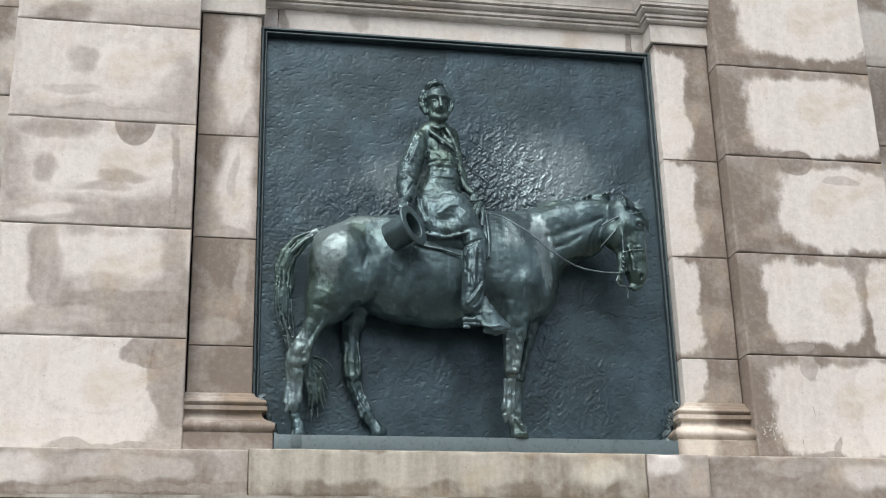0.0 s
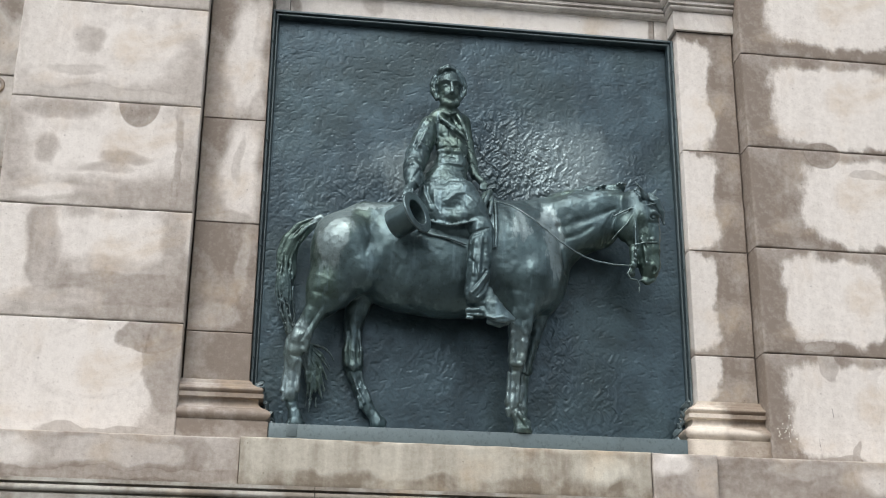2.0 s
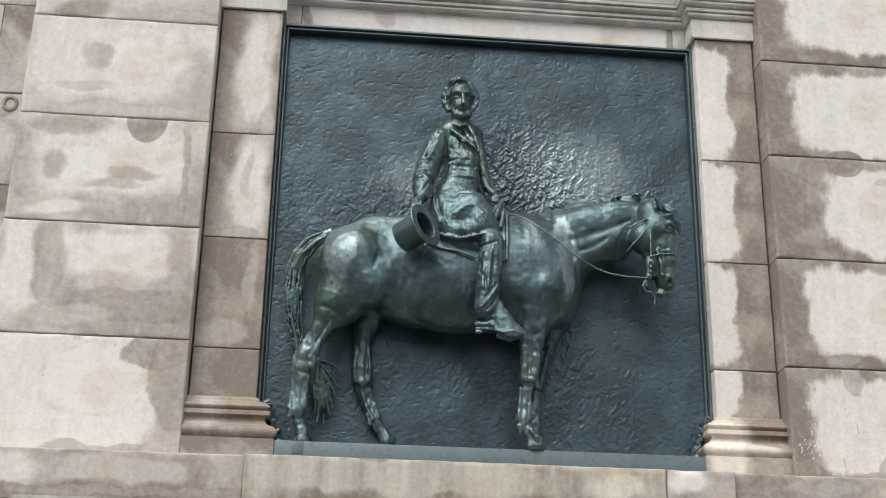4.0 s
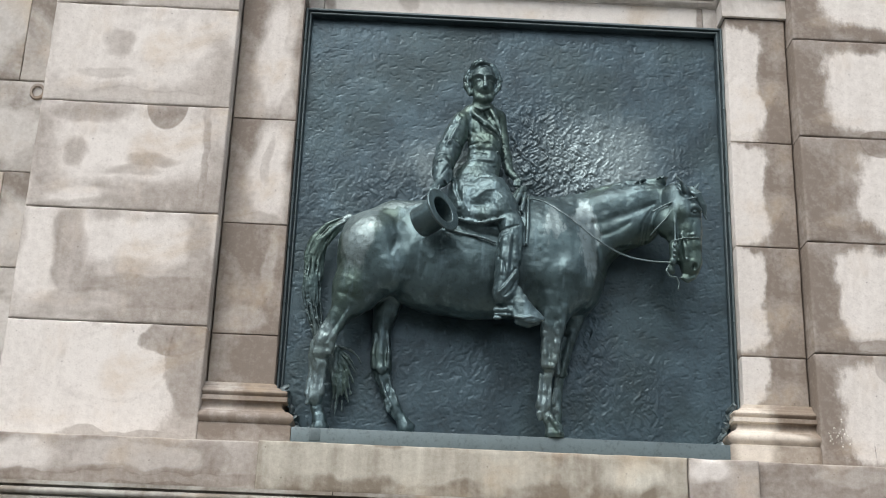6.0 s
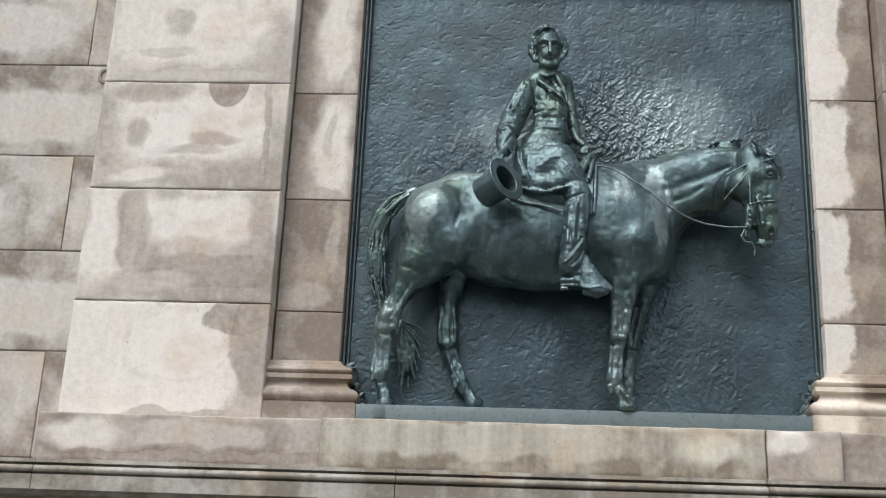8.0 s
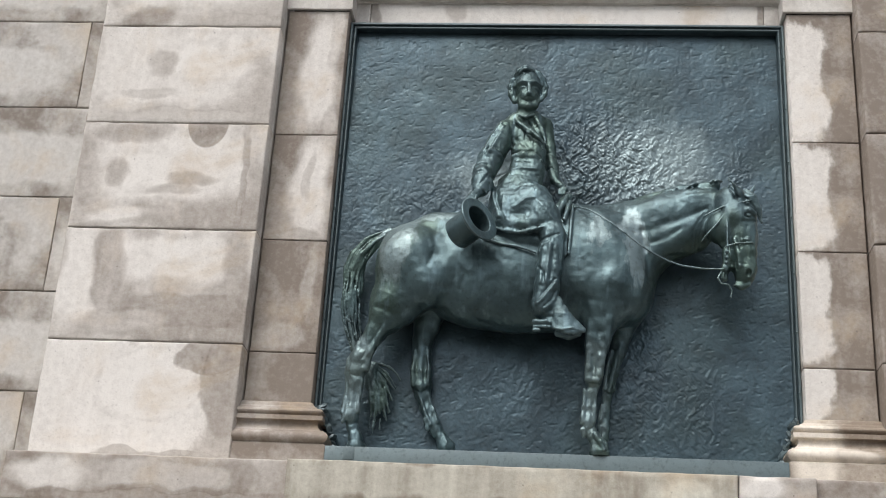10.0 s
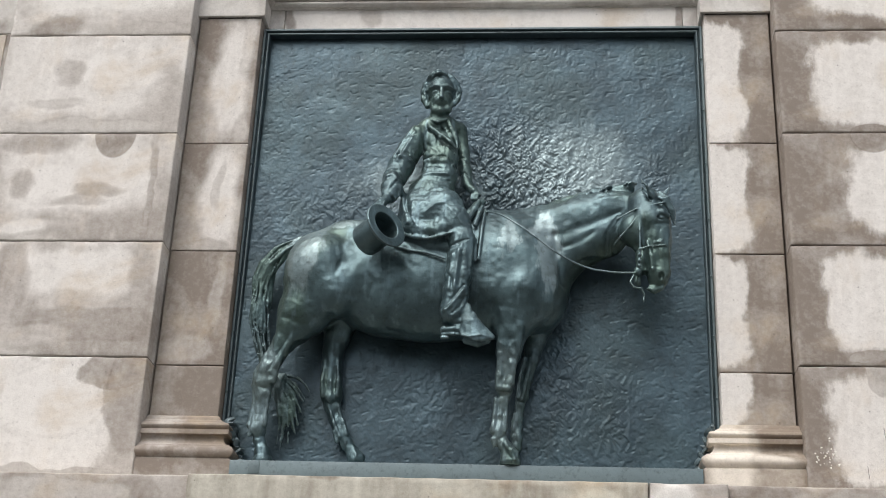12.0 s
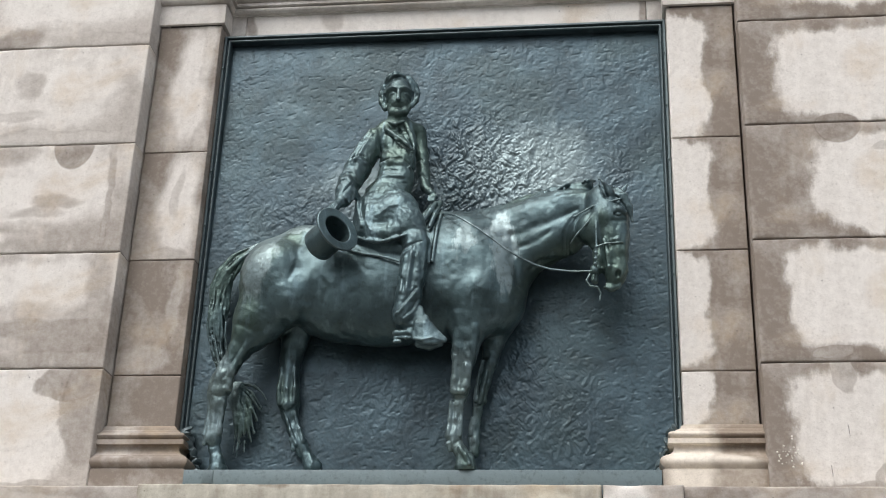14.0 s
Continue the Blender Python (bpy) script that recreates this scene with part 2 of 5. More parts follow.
def ashlar(name, parent, x0, x1, y0, y1, z0, z1, material, chip=0.012, step=0.03, seed=0, label=""):
    """One dressed stone: a worn front with rounded, chipped arrises. Its origin is at its centre."""
    cx, cy, cz = (x0 + x1) / 2, (y0 + y1) / 2, (z0 + z1) / 2
    w, d, h = x1 - x0, y1 - y0, z1 - z0
    nx, nz = max(4, round(w / step)), max(4, round(h / step))

    def spread(n, size):
        # rows crowd towards both edges
        inner = np.linspace(0.03, size - 0.03, max(3, n - 5)) if size > 0.12 else np.linspace(size * 0.3, size * 0.7, 2)
        edge = np.array([0, 0.003, 0.009]) if size > 0.12 else np.array([0, 0.003])
        return np.concatenate([edge, inner, size - edge[::-1]])

    us, vs = spread(nx, w), spread(nz, h)
    bm = bmesh.new()
    grid = []
    for v in vs:
        row = []
        for u in us:
            e = min(u, w - u, v, h - v)
            p = Vector((x0 + u, y0, z0 + v))
            n1 = noise.noise(p * 7.0 + Vector((seed, 0, seed)))
            n2 = noise.noise(p * 24.0 + Vector((0, seed, 0)))
            r = max(0.003, chip * (0.75 + 0.9 * n1 + 0.7 * n2))
            dip = r * (1 - math.sqrt(max(0.0, 1 - (1 - min(e / r, 1)) ** 2)))
            dy = dip + 0.0018 * n1 + 0.0012 * n2
            # the outline itself wanders a little
            ox = 0.0025 * n2 if u in (us[0], us[-1]) else 0
            oz = 0.0025 * n2 if v in (vs[0], vs[-1]) else 0
            row.append(bm.verts.new((p.x - cx + ox, y0 - cy + dy, p.z - cz + oz)))
        grid.append(row)
    for a, b in zip(grid, grid[1:]):
        for i in range(len(a) - 1):
            bm.faces.new((a[i], a[i + 1], b[i + 1], b[i]))
    ring = grid[0][:] + [r[-1] for r in grid[1:-1]] + grid[-1][::-1] + [r[0] for r in grid[-2:0:-1]]
    far = [bm.verts.new((v.co.x, d / 2, v.co.z)) for v in ring]
    for i in range(len(ring)):
        j = (i + 1) % len(ring)
        bm.faces.new((ring[j], ring[i], far[i], far[j]))
    bm.faces.new(far)
    ob = part(name, bm, material, None, label)
    ob.location = (cx, cy, cz)
    if parent:
        ob.parent = parent
        ob.location = Vector((cx, cy, cz)) - parent.location
    return smooth(ob, 50)


def sweep(profile, paths):
    """Lofts a profile of (offset, z) along a path that is given by a function of the offset."""
    bm = bmesh.new()
    rows = [[bm.verts.new((x, y, z)) for x, y in paths(o)] for o, z in profile]
    for a, b in zip(rows, rows[1:]):
        for i in range(len(a) - 1):
            bm.faces.new((a[i], a[i + 1], b[i + 1], b[i]))
    bm.faces.new([r[0] for r in rows])
    bm.faces.new([r[-1] for r in rows][::-1])
    bmesh.ops.recalc_face_normals(bm, faces=bm.faces[:])
    return bm


def arc(o0, z0, o1, z1, bulge, n=6):
    """A curved stretch of profile from one point to another, bulging outwards."""
    pts = []
    for i in range(n + 1):
        t = i / n
        pts.append((o0 + (o1 - o0) * t + bulge * math.sin(math.pi * t) ** 0.8, z0 + (z1 - z0) * t))
    return pts


# ---- ground and the core of the wall ----
bm = bmesh.new()
bmesh.ops.create_grid(bm, x_segments=40, y_segments=40, size=1500)
ground = part("ground", bm, PAVING)
tagged(ground, "worn grey stone paving in front of the monument", "ground", kind="structure")

# unseen treeline backdrop added behind the camera, to darken reflections in the bronze
bm = bmesh.new()
rng = random.Random(8)
ring = []
for k in range(121):
    a = math.pi + math.pi * k / 120
    # height varied to set how much sky the bronze reflects
    h = 12 - 6 * min(1, max(0, (k - 64) / 8)) + 8 * math.exp(-(((k - 60) / 7) ** 4)) + 2.0 * math.sin(k * 0.37) + 2.5 * math.sin(k * 1.13 + 1) + rng.uniform(-1.2, 1.2)
    ring.append([bm.verts.new((48 * math.cos(a), 48 * math.sin(a), z)) for z in (0, h)] + [bm.verts.new((52 * math.cos(a), 52 * math.sin(a), h - 1))])
for p, q in zip(ring, ring[1:]):
    for i in (0, 1):
        bm.faces.new((p[i], q[i], q[i + 1], p[i + 1]))
backdrop = part("backdrop", bm, BACKDROP_GREEN)
tagged(backdrop, "unseen dark backdrop with a treeline outline, added for reflections", "trees", kind="structure")

JOINTS = (3.274, 3.976, 4.680, 5.389, 6.080, 6.780, 7.48)
PIER_IN, PIER_OUT, PIER_Y = 1.778, 2.928, -0.280
SHAFT_IN, SHAFT_Y = 1.376, -0.149

bm = bmesh.new()
add_box(bm, -PIER_OUT + 0.02, PIER_OUT - 0.02, 0.03, 1.4, 0.0, 7.9)
add_box(bm, -PIER_OUT + 0.02, -PIER_IN - 0.02, PIER_Y + 0.03, 0.05, 3.1, 7.5)
add_box(bm, PIER_IN + 0.02, PIER_OUT - 0.02, PIER_Y + 0.03, 0.05, 3.1, 7.5)
core = part("wall_core", bm, MORTAR)
tagged(core, "dark mortar core behind the granite blocks", "wall", kind="structure")
bm = bmesh.new()
add_box(bm, -7.0, 7.0, -0.53, 0.02, 0.0, 2.80)
add_box(bm, -7.0, 7.0, 0.02, 0.56, 0.0, 2.96)
lower = part("wall_lower", bm, STONE_DAMP)
tagged(lower, "brown granite wall below the string course", "wall", kind="structure")

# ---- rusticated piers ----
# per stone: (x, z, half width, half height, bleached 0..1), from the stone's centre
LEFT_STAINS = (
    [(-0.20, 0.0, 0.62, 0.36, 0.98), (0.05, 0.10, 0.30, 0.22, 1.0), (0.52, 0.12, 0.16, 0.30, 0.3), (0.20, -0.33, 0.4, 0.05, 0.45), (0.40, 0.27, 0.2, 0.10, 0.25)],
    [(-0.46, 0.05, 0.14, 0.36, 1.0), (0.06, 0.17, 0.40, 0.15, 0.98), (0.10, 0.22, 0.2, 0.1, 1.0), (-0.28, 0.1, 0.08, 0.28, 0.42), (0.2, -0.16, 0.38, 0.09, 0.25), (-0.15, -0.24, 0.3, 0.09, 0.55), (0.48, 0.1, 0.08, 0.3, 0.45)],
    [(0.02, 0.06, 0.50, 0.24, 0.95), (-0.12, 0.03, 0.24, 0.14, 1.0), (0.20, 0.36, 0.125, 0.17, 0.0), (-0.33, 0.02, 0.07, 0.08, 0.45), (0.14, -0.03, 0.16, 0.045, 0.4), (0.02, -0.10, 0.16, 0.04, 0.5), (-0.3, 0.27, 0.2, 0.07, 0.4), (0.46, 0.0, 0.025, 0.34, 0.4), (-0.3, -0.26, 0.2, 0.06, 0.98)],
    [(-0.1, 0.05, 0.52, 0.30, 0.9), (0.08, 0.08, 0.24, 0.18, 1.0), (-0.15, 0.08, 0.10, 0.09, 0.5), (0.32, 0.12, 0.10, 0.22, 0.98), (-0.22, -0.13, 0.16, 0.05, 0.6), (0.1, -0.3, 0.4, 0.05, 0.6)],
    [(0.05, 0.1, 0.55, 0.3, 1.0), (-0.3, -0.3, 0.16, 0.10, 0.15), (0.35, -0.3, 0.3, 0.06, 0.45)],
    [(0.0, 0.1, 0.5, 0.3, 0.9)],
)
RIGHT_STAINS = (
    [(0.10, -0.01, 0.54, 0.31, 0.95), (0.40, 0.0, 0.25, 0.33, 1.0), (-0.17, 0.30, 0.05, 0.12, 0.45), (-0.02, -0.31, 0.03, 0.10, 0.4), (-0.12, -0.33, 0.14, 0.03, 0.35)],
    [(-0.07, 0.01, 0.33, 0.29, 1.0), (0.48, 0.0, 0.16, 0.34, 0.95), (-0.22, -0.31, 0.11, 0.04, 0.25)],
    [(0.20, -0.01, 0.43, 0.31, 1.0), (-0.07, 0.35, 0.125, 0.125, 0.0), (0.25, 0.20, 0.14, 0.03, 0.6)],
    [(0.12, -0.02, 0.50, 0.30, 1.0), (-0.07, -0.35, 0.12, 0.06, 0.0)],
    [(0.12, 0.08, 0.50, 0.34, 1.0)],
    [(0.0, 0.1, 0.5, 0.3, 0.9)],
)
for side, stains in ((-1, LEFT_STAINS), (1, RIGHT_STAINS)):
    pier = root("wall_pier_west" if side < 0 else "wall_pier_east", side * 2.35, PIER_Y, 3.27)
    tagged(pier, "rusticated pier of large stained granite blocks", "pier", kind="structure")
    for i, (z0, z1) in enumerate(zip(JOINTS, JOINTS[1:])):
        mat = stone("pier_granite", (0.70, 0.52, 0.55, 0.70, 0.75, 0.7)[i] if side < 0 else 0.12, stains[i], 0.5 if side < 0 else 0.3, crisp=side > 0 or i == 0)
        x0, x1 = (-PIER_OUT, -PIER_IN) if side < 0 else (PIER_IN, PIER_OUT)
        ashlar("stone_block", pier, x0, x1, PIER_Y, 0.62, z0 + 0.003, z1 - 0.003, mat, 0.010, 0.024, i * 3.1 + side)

# lime flecks and short cracks on the lowest stone of the east pier
rng = random.Random(21)
for k in range(34):
    bm = bmesh.new()
    r = rng.uniform(0.002, 0.0065)
    x, z = 1.885 + rng.gauss(0, 0.03), 3.49 + rng.gauss(0, 0.035)
    bmesh.ops.create_cone(bm, cap_ends=True, segments=7, radius1=r, radius2=r * 0.6, depth=0.003, matrix=pose(x, PIER_Y - 0.0005, z, 90, rng.uniform(0, 60), 0) @ Matrix.Diagonal((1, rng.uniform(0.5, 1.6), 1, 1)))
    ob = part("lime_fleck", bm, LIME, pier)
    ob.matrix_parent_inverse = Matrix.Translation(-pier.location)
for x, z, h in ((2.19, 3.61, 0.07), (2.09, 3.40, 0.08)):
    bm = bmesh.new()
    vs = [bm.verts.new((x + dx, PIER_Y - 0.0025, z + dz)) for dx, dz in ((0.002, -h / 2), (0.0022, -h / 4), (0.0, h / 4), (-0.004, h / 2), (-0.0025, h / 4), (0.0, -h / 4))]
    bmesh.ops.solidify(bm, geom=[bm.faces.new(vs)], thickness=0.002)
    ob = part("crack", bm, MORTAR, pier)
    ob.matrix_parent_inverse = Matrix.Translation(-pier.location)

# ---- pilasters with moulded bases and caps ----
SHAFT = (3.67, 3.976, 4.680, 5.389, 6.285)
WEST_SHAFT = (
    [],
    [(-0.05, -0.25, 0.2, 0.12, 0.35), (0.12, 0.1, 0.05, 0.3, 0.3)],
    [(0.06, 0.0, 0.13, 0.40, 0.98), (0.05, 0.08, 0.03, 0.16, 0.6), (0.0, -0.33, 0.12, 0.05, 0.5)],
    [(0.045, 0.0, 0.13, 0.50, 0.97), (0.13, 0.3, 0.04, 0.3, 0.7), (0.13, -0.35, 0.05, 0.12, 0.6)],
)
EAST_SHAFT = (
    [(-0.24, 0.02, 0.22, 0.20, 1.0)],
    [(-0.25, 0.02, 0.22, 0.34, 1.0)],
    [(-0.24, 0.0, 0.25, 0.36, 1.0)],
    [(-0.24, -0.05, 0.25, 0.46, 1.0), (-0.12, -0.2, 0.14, 0.22, 1.0)],
)
BASE = (
    [(0.0, 3.682), (0.016, 3.668), (0.02, 3.655), (0.045, 3.638), (0.05, 3.63)]
    + arc(0.062, 3.628, 0.062, 3.588, 0.024)
    + [(0.064, 3.584), (0.088, 3.583), (0.088, 3.557), (0.072, 3.555)]
    + arc(0.062, 3.553, 0.09, 3.494, -0.014)
    + [(0.102, 3.492)]
    + arc(0.104, 3.488, 0.110, 3.418, 0.028)
    + [(0.112, 3.414), (0.122, 3.41), (0.122, 3.284), (0.0, 3.284)]
)
CAP = (
    [(0.0, 6.29), (0.02, 6.291), (0.022, 6.3), (0.022, 6.428), (0.012, 6.430), (0.012, 6.437), (0.036, 6.439)]
    + arc(0.038, 6.440, 0.048, 6.462, 0.008, 4)
    + [(0.036, 6.464), (0.036, 6.472), (0.062, 6.474), (0.062, 6.494), (0.048, 6.496), (0.048, 6.503), (0.072, 6.505)]
    + arc(0.074, 6.506, 0.09, 6.53, 0.01, 4)
    + [(0.076, 6.532), (0.076, 6.54), (0.105, 6.542), (0.108, 6.562), (0.112, 6.565), (0.118, 6.60), (0.135, 6.64), (0.14, 6.642), (0.14, 6.72), (0.0, 6.73)]
)
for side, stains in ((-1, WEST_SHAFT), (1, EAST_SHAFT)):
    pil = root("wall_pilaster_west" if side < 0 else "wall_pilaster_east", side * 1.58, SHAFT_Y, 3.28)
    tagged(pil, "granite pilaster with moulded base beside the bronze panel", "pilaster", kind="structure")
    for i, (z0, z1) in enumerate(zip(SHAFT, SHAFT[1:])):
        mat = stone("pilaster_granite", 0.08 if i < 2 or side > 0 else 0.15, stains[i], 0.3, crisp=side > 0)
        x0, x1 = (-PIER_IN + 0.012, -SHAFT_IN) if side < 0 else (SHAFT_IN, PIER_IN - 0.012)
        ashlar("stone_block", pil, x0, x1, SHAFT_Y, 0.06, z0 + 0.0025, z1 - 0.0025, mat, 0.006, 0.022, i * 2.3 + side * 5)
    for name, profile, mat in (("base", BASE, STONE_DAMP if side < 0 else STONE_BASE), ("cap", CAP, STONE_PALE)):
        bm = sweep(
            profile,
            lambda o: [(side * (PIER_IN + 0.004), SHAFT_Y - o), (side * (SHAFT_IN - o), SHAFT_Y - o), (side * (SHAFT_IN - o), 0.0)],
        )
        ob = part(name, bm, mat, pil, "moulded granite base with torus and plinth" if name == "base" else "plain granite cap under the cornice")
        ob.matrix_parent_inverse = Matrix.Translation(-pil.location)
        smooth(ob, 35)

# ---- lintel and cornice mouldings over the panel ----
lintel = root("wall_lintel", 0, 0, 6.25)
tagged(lintel, "pale granite lintel with stepped cornice mouldings", "lintel", kind="structure")
for x0, x1, mat in ((-1.40, -1.262, STONE_MIX), (-1.258, 1.262, stone("lintel_granite", 0.95, [(-0.70, 0.03, 0.08, 0.07, 0.45), (-1.23, 0.1, 0.04, 0.3, 0.25), (1.23, 0.0, 0.04, 0.3, 0.2)], 0.2)), (1.266, 1.40, STONE_MIX)):
    ashlar("stone_block", lintel, x0, x1, -0.012, 0.3, 6.256, 6.447, mat, 0.006, 0.025, x0)
MOULD = [(0.0, 6.43)] + [(o, z) for o, z in CAP[4:]]
bm = sweep(MOULD, lambda o: [(-1.42, -0.012 - o), (1.42, -0.012 - o)])
ob = part("cornice", bm, STONE_PALE, lintel, "stepped granite cornice moulding, damp in its grooves")
ob.matrix_parent_inverse = Matrix.Translation(-lintel.location)
smooth(ob, 35)

# ---- base course, sill and string course ----
course = root("wall_base_course", 0, -0.5, 3.0)
tagged(course, "granite base course and sill stones below the relief", "plinth", kind="structure")
ashlar("stone_block", course, -2.952, -1.402, -0.50, 0.55, 2.992, 3.262, stone("course_granite", 0.24, [(-0.5, 0.02, 0.3, 0.1, 0.9), (0.1, 0.03, 0.4, 0.07, 0.55), (0.1, -0.09, 0.7, 0.03, 0.2)], 0.4), 0.012, 0.03, 4)
ashlar("sill", course, -1.400, 0.945, -0.544, 0.0, 2.99, 3.262, stone("sill_granite", 0.20, [(-0.3, 0.03, 0.9, 0.10, 0.52), (0.9, 0.02, 0.2, 0.10, 0.9)], 0.5, (0.93, 0.95, 0.88), 0.95), 0.014, 0.03, 6)
ashlar("sill", course, 0.951, 1.34, -0.544, 0.0, 2.99, 3.262, stone("sill_granite", 0.28, [(-0.08, 0.06, 0.15, 0.08, 0.97)], 0.3), 0.02, 0.02, 7)
ashlar("stone_block", course, 1.342, 2.952, -0.50, 0.55, 2.992, 3.266, stone("course_granite", 0.24, [(0.3, 0.02, 0.3, 0.09, 0.85), (-0.3, 0.06, 0.3, 0.05, 0.35)], 0.3), 0.012, 0.03, 8)

STRING = (
    [(0.0, 3.0), (0.085, 2.988), (0.088, 2.968), (0.052, 2.965), (0.052, 2.953), (0.098, 2.950)]
    + arc(0.1, 2.948, 0.112, 2.915, 0.012)
    + [(0.080, 2.911), (0.080, 2.903), (0.116, 2.899), (0.118, 2.82), (0.09, 2.814), (0.085, 2.80), (0.03, 2.795), (0.0, 2.78)]
)
string = root("wall_string_course", 0, -0.5, 2.8)
tagged(string, "moulded granite string course with dark weathered grooves", "moulding", kind="structure")
for x0, x1 in ((-7.0, -2.902), (-2.898, -0.982), (-0.978, 0.936), (0.940, 2.858), (2.862, 7.0)):
    bm = sweep(STRING, lambda o: [(x0, -0.5 - o), (x1, -0.5 - o)])
    ob = part("moulding", bm, STONE_STRING, string)
    ob.matrix_parent_inverse = Matrix.Translation(-string.location)
    smooth(ob, 30)

# ---- recessed wall beyond the piers ----
for side in (-1, 1):
    wall = root("wall_recess_west" if side < 0 else "wall_recess_east", side * 3.5, 0.5, 2.9)
    tagged(wall, "flat ashlar granite wall set back behind the pier", "wall", kind="structure")
    zs = (2.97, 3.20, 3.88, 4.556, 5.23, 5.91, 6.60, 7.3)
    for i, (z0, z1) in enumerate(zip(zs, zs[1:])):
        cut = 3.335 if i % 2 else 4.3
        edges = (2.9, cut, cut + 1.5, 7.0)
        for j, (a, b) in enumerate(zip(edges, edges[1:])):
            x0, x1 = (-b, -a) if side < 0 else (a, b)
            mat = stone("recess_granite", 0.32, [(0.1 * (i % 3 - 1), -0.05, 0.35 * (b - a), 0.2, 0.72)], 0.6, (0.92, 0.95, 0.97)) if j < 2 else STONE_GREY
            ashlar("stone_block", wall, x0 + 0.003, x1 - 0.003, 0.5 - 0.004 * ((i + j) % 2), 0.8, z0 + 0.003, z1 - 0.003, mat, 0.008, 0.05, i + 7 * j)
    if side < 0:
        bm = bmesh.new()
        for k in range(20):
            a0, a1 = math.tau * k / 20, math.tau * (k + 1) / 20
            pts = [(-3.2 + r * math.cos(a), 0.5 - d, 5.83 + r * math.sin(a) * 1.15) for a in (a0, a1) for r, d in ((0.055, 0.0), (0.05, 0.014), (0.035, 0.014), (0.03, 0.0))]
            v = [bm.verts.new(p) for p in pts]
            for q in range(3):
                bm.faces.new((v[q], v[q + 1], v[q + 5], v[q + 4]))
        bmesh.ops.remove_doubles(bm, verts=bm.verts[:], dist=0.0005)
        bmesh.ops.recalc_face_normals(bm, faces=bm.faces[:])
        ob = part("carved_ring", bm, STONE_DAMP, wall, "small ring carved in the stone")
        ob.matrix_parent_inverse = Matrix.Translation(-wall.location)

# ---- bronze panel: rough backing, frame, ledge ----
panel = root("relief_panel", 0, -0.05, 3.28)
tagged(panel, "dark blue-green bronze panel with rough modelled ground in a frame", "relief panel")


def backing():
    nx, nz = 700, 750
    xs, zs = np.meshgrid(np.linspace(-1.374, 1.374, nx), np.linspace(3.29, 6.25, nz))
    rng = np.random.default_rng(5)

    def lattice(f, turn, warp=0.0, long=1.0):
        """Smooth random heights on a turned and warped lattice of f cells a metre."""
        px, pz = xs + warp * (bend[0] - 0.5), zs - 4.8 + warp * (bend[1] - 0.5)
        c, s = math.cos(turn), math.sin(turn)
        u, v = (c * px + s * pz) * f, (c * pz - s * px) * f / long
        u, v = u - u.min(), v - v.min()
        a = rng.random((int(u.max()) + 3, int(v.max()) + 3))
        i, j = u.astype(int), v.astype(int)
        s, t = u - i, v - j
        s, t = s * s * (3 - 2 * s), t * t * (3 - 2 * t)
        return (a[i, j] * (1 - s) + a[i + 1, j] * s) * (1 - t) + (a[i, j + 1] * (1 - s) + a[i + 1, j + 1] * s) * t - 0.5

    bend = (0.5, 0.5)
    bend = (lattice(7, 0.3) + lattice(15, 1.0), lattice(7, 0.9) + lattice(15, 2.0))
    broad = 0.012 * lattice(1.5, 0.4) + 0.005 * lattice(4, 1.1, 0.1)
    def area(x, z, rx, rz, power=1.0):
        return np.exp(-((((xs - x) / rx) ** 2 + ((zs - z) / rz) ** 2) ** power))

    leafy = area(0.20, 5.22, 0.36, 0.40, 1.6) + 0.5 * area(0.42, 4.98, 0.45, 0.2) + 0.3 * area(0.55, 5.3, 0.35, 0.3)
    leafy = leafy + 0.30 * area(-0.9, 4.92, 0.36, 0.24) + 0.45 * area(0.52, 3.95, 0.14, 0.42) + 0.16 * area(-0.25, 3.8, 0.6, 0.3) + 0.4 * area(0.82, 3.75, 0.12, 0.32) + 0.35 * area(1.08, 5.2, 0.08, 0.3) + 0.3 * area(-0.55, 4.95, 0.25, 0.3)
    dabs = np.maximum(0.8 * lattice(30, 0.35, 0.05, 1.8), 0) + np.maximum(lattice(48, -0.35, 0.04, 2.0), 0) + 0.7 * np.abs(lattice(72, 0.6, 0.02, 1.6))
    pocks = np.maximum(lattice(38, 0.2, 0.02, 0.7) - 0.22, 0)
    patchy = 0.55 + 0.9 * np.clip(lattice(3, 0.6, 0.2) + 0.3, 0, 1)
    h = broad + patchy * (0.0012 * lattice(22, 0.3, 0.06, 0.6) + 0.0009 * np.abs(lattice(40, 1.2, 0.05, 1.4)) + 0.0011 * lattice(56, 0.1, 0.02) + 0.0010 * lattice(85, 0.7)) - 0.008 * pocks
    h += 0.68 * leafy * (0.027 * dabs - 0.010)
    tilt = 0.06 - 0.05 * (zs - 3.4) / 2.8
    ys = -(tilt + h)
    verts = np.stack([xs, ys, zs], -1).reshape(-1, 3)
    n = np.arange(nx * nz).reshape(nz, nx)
    quads = np.stack([n[:-1, :-1], n[:-1, 1:], n[1:, 1:], n[1:, :-1]], -1).reshape(-1, 4)
    return verts, quads


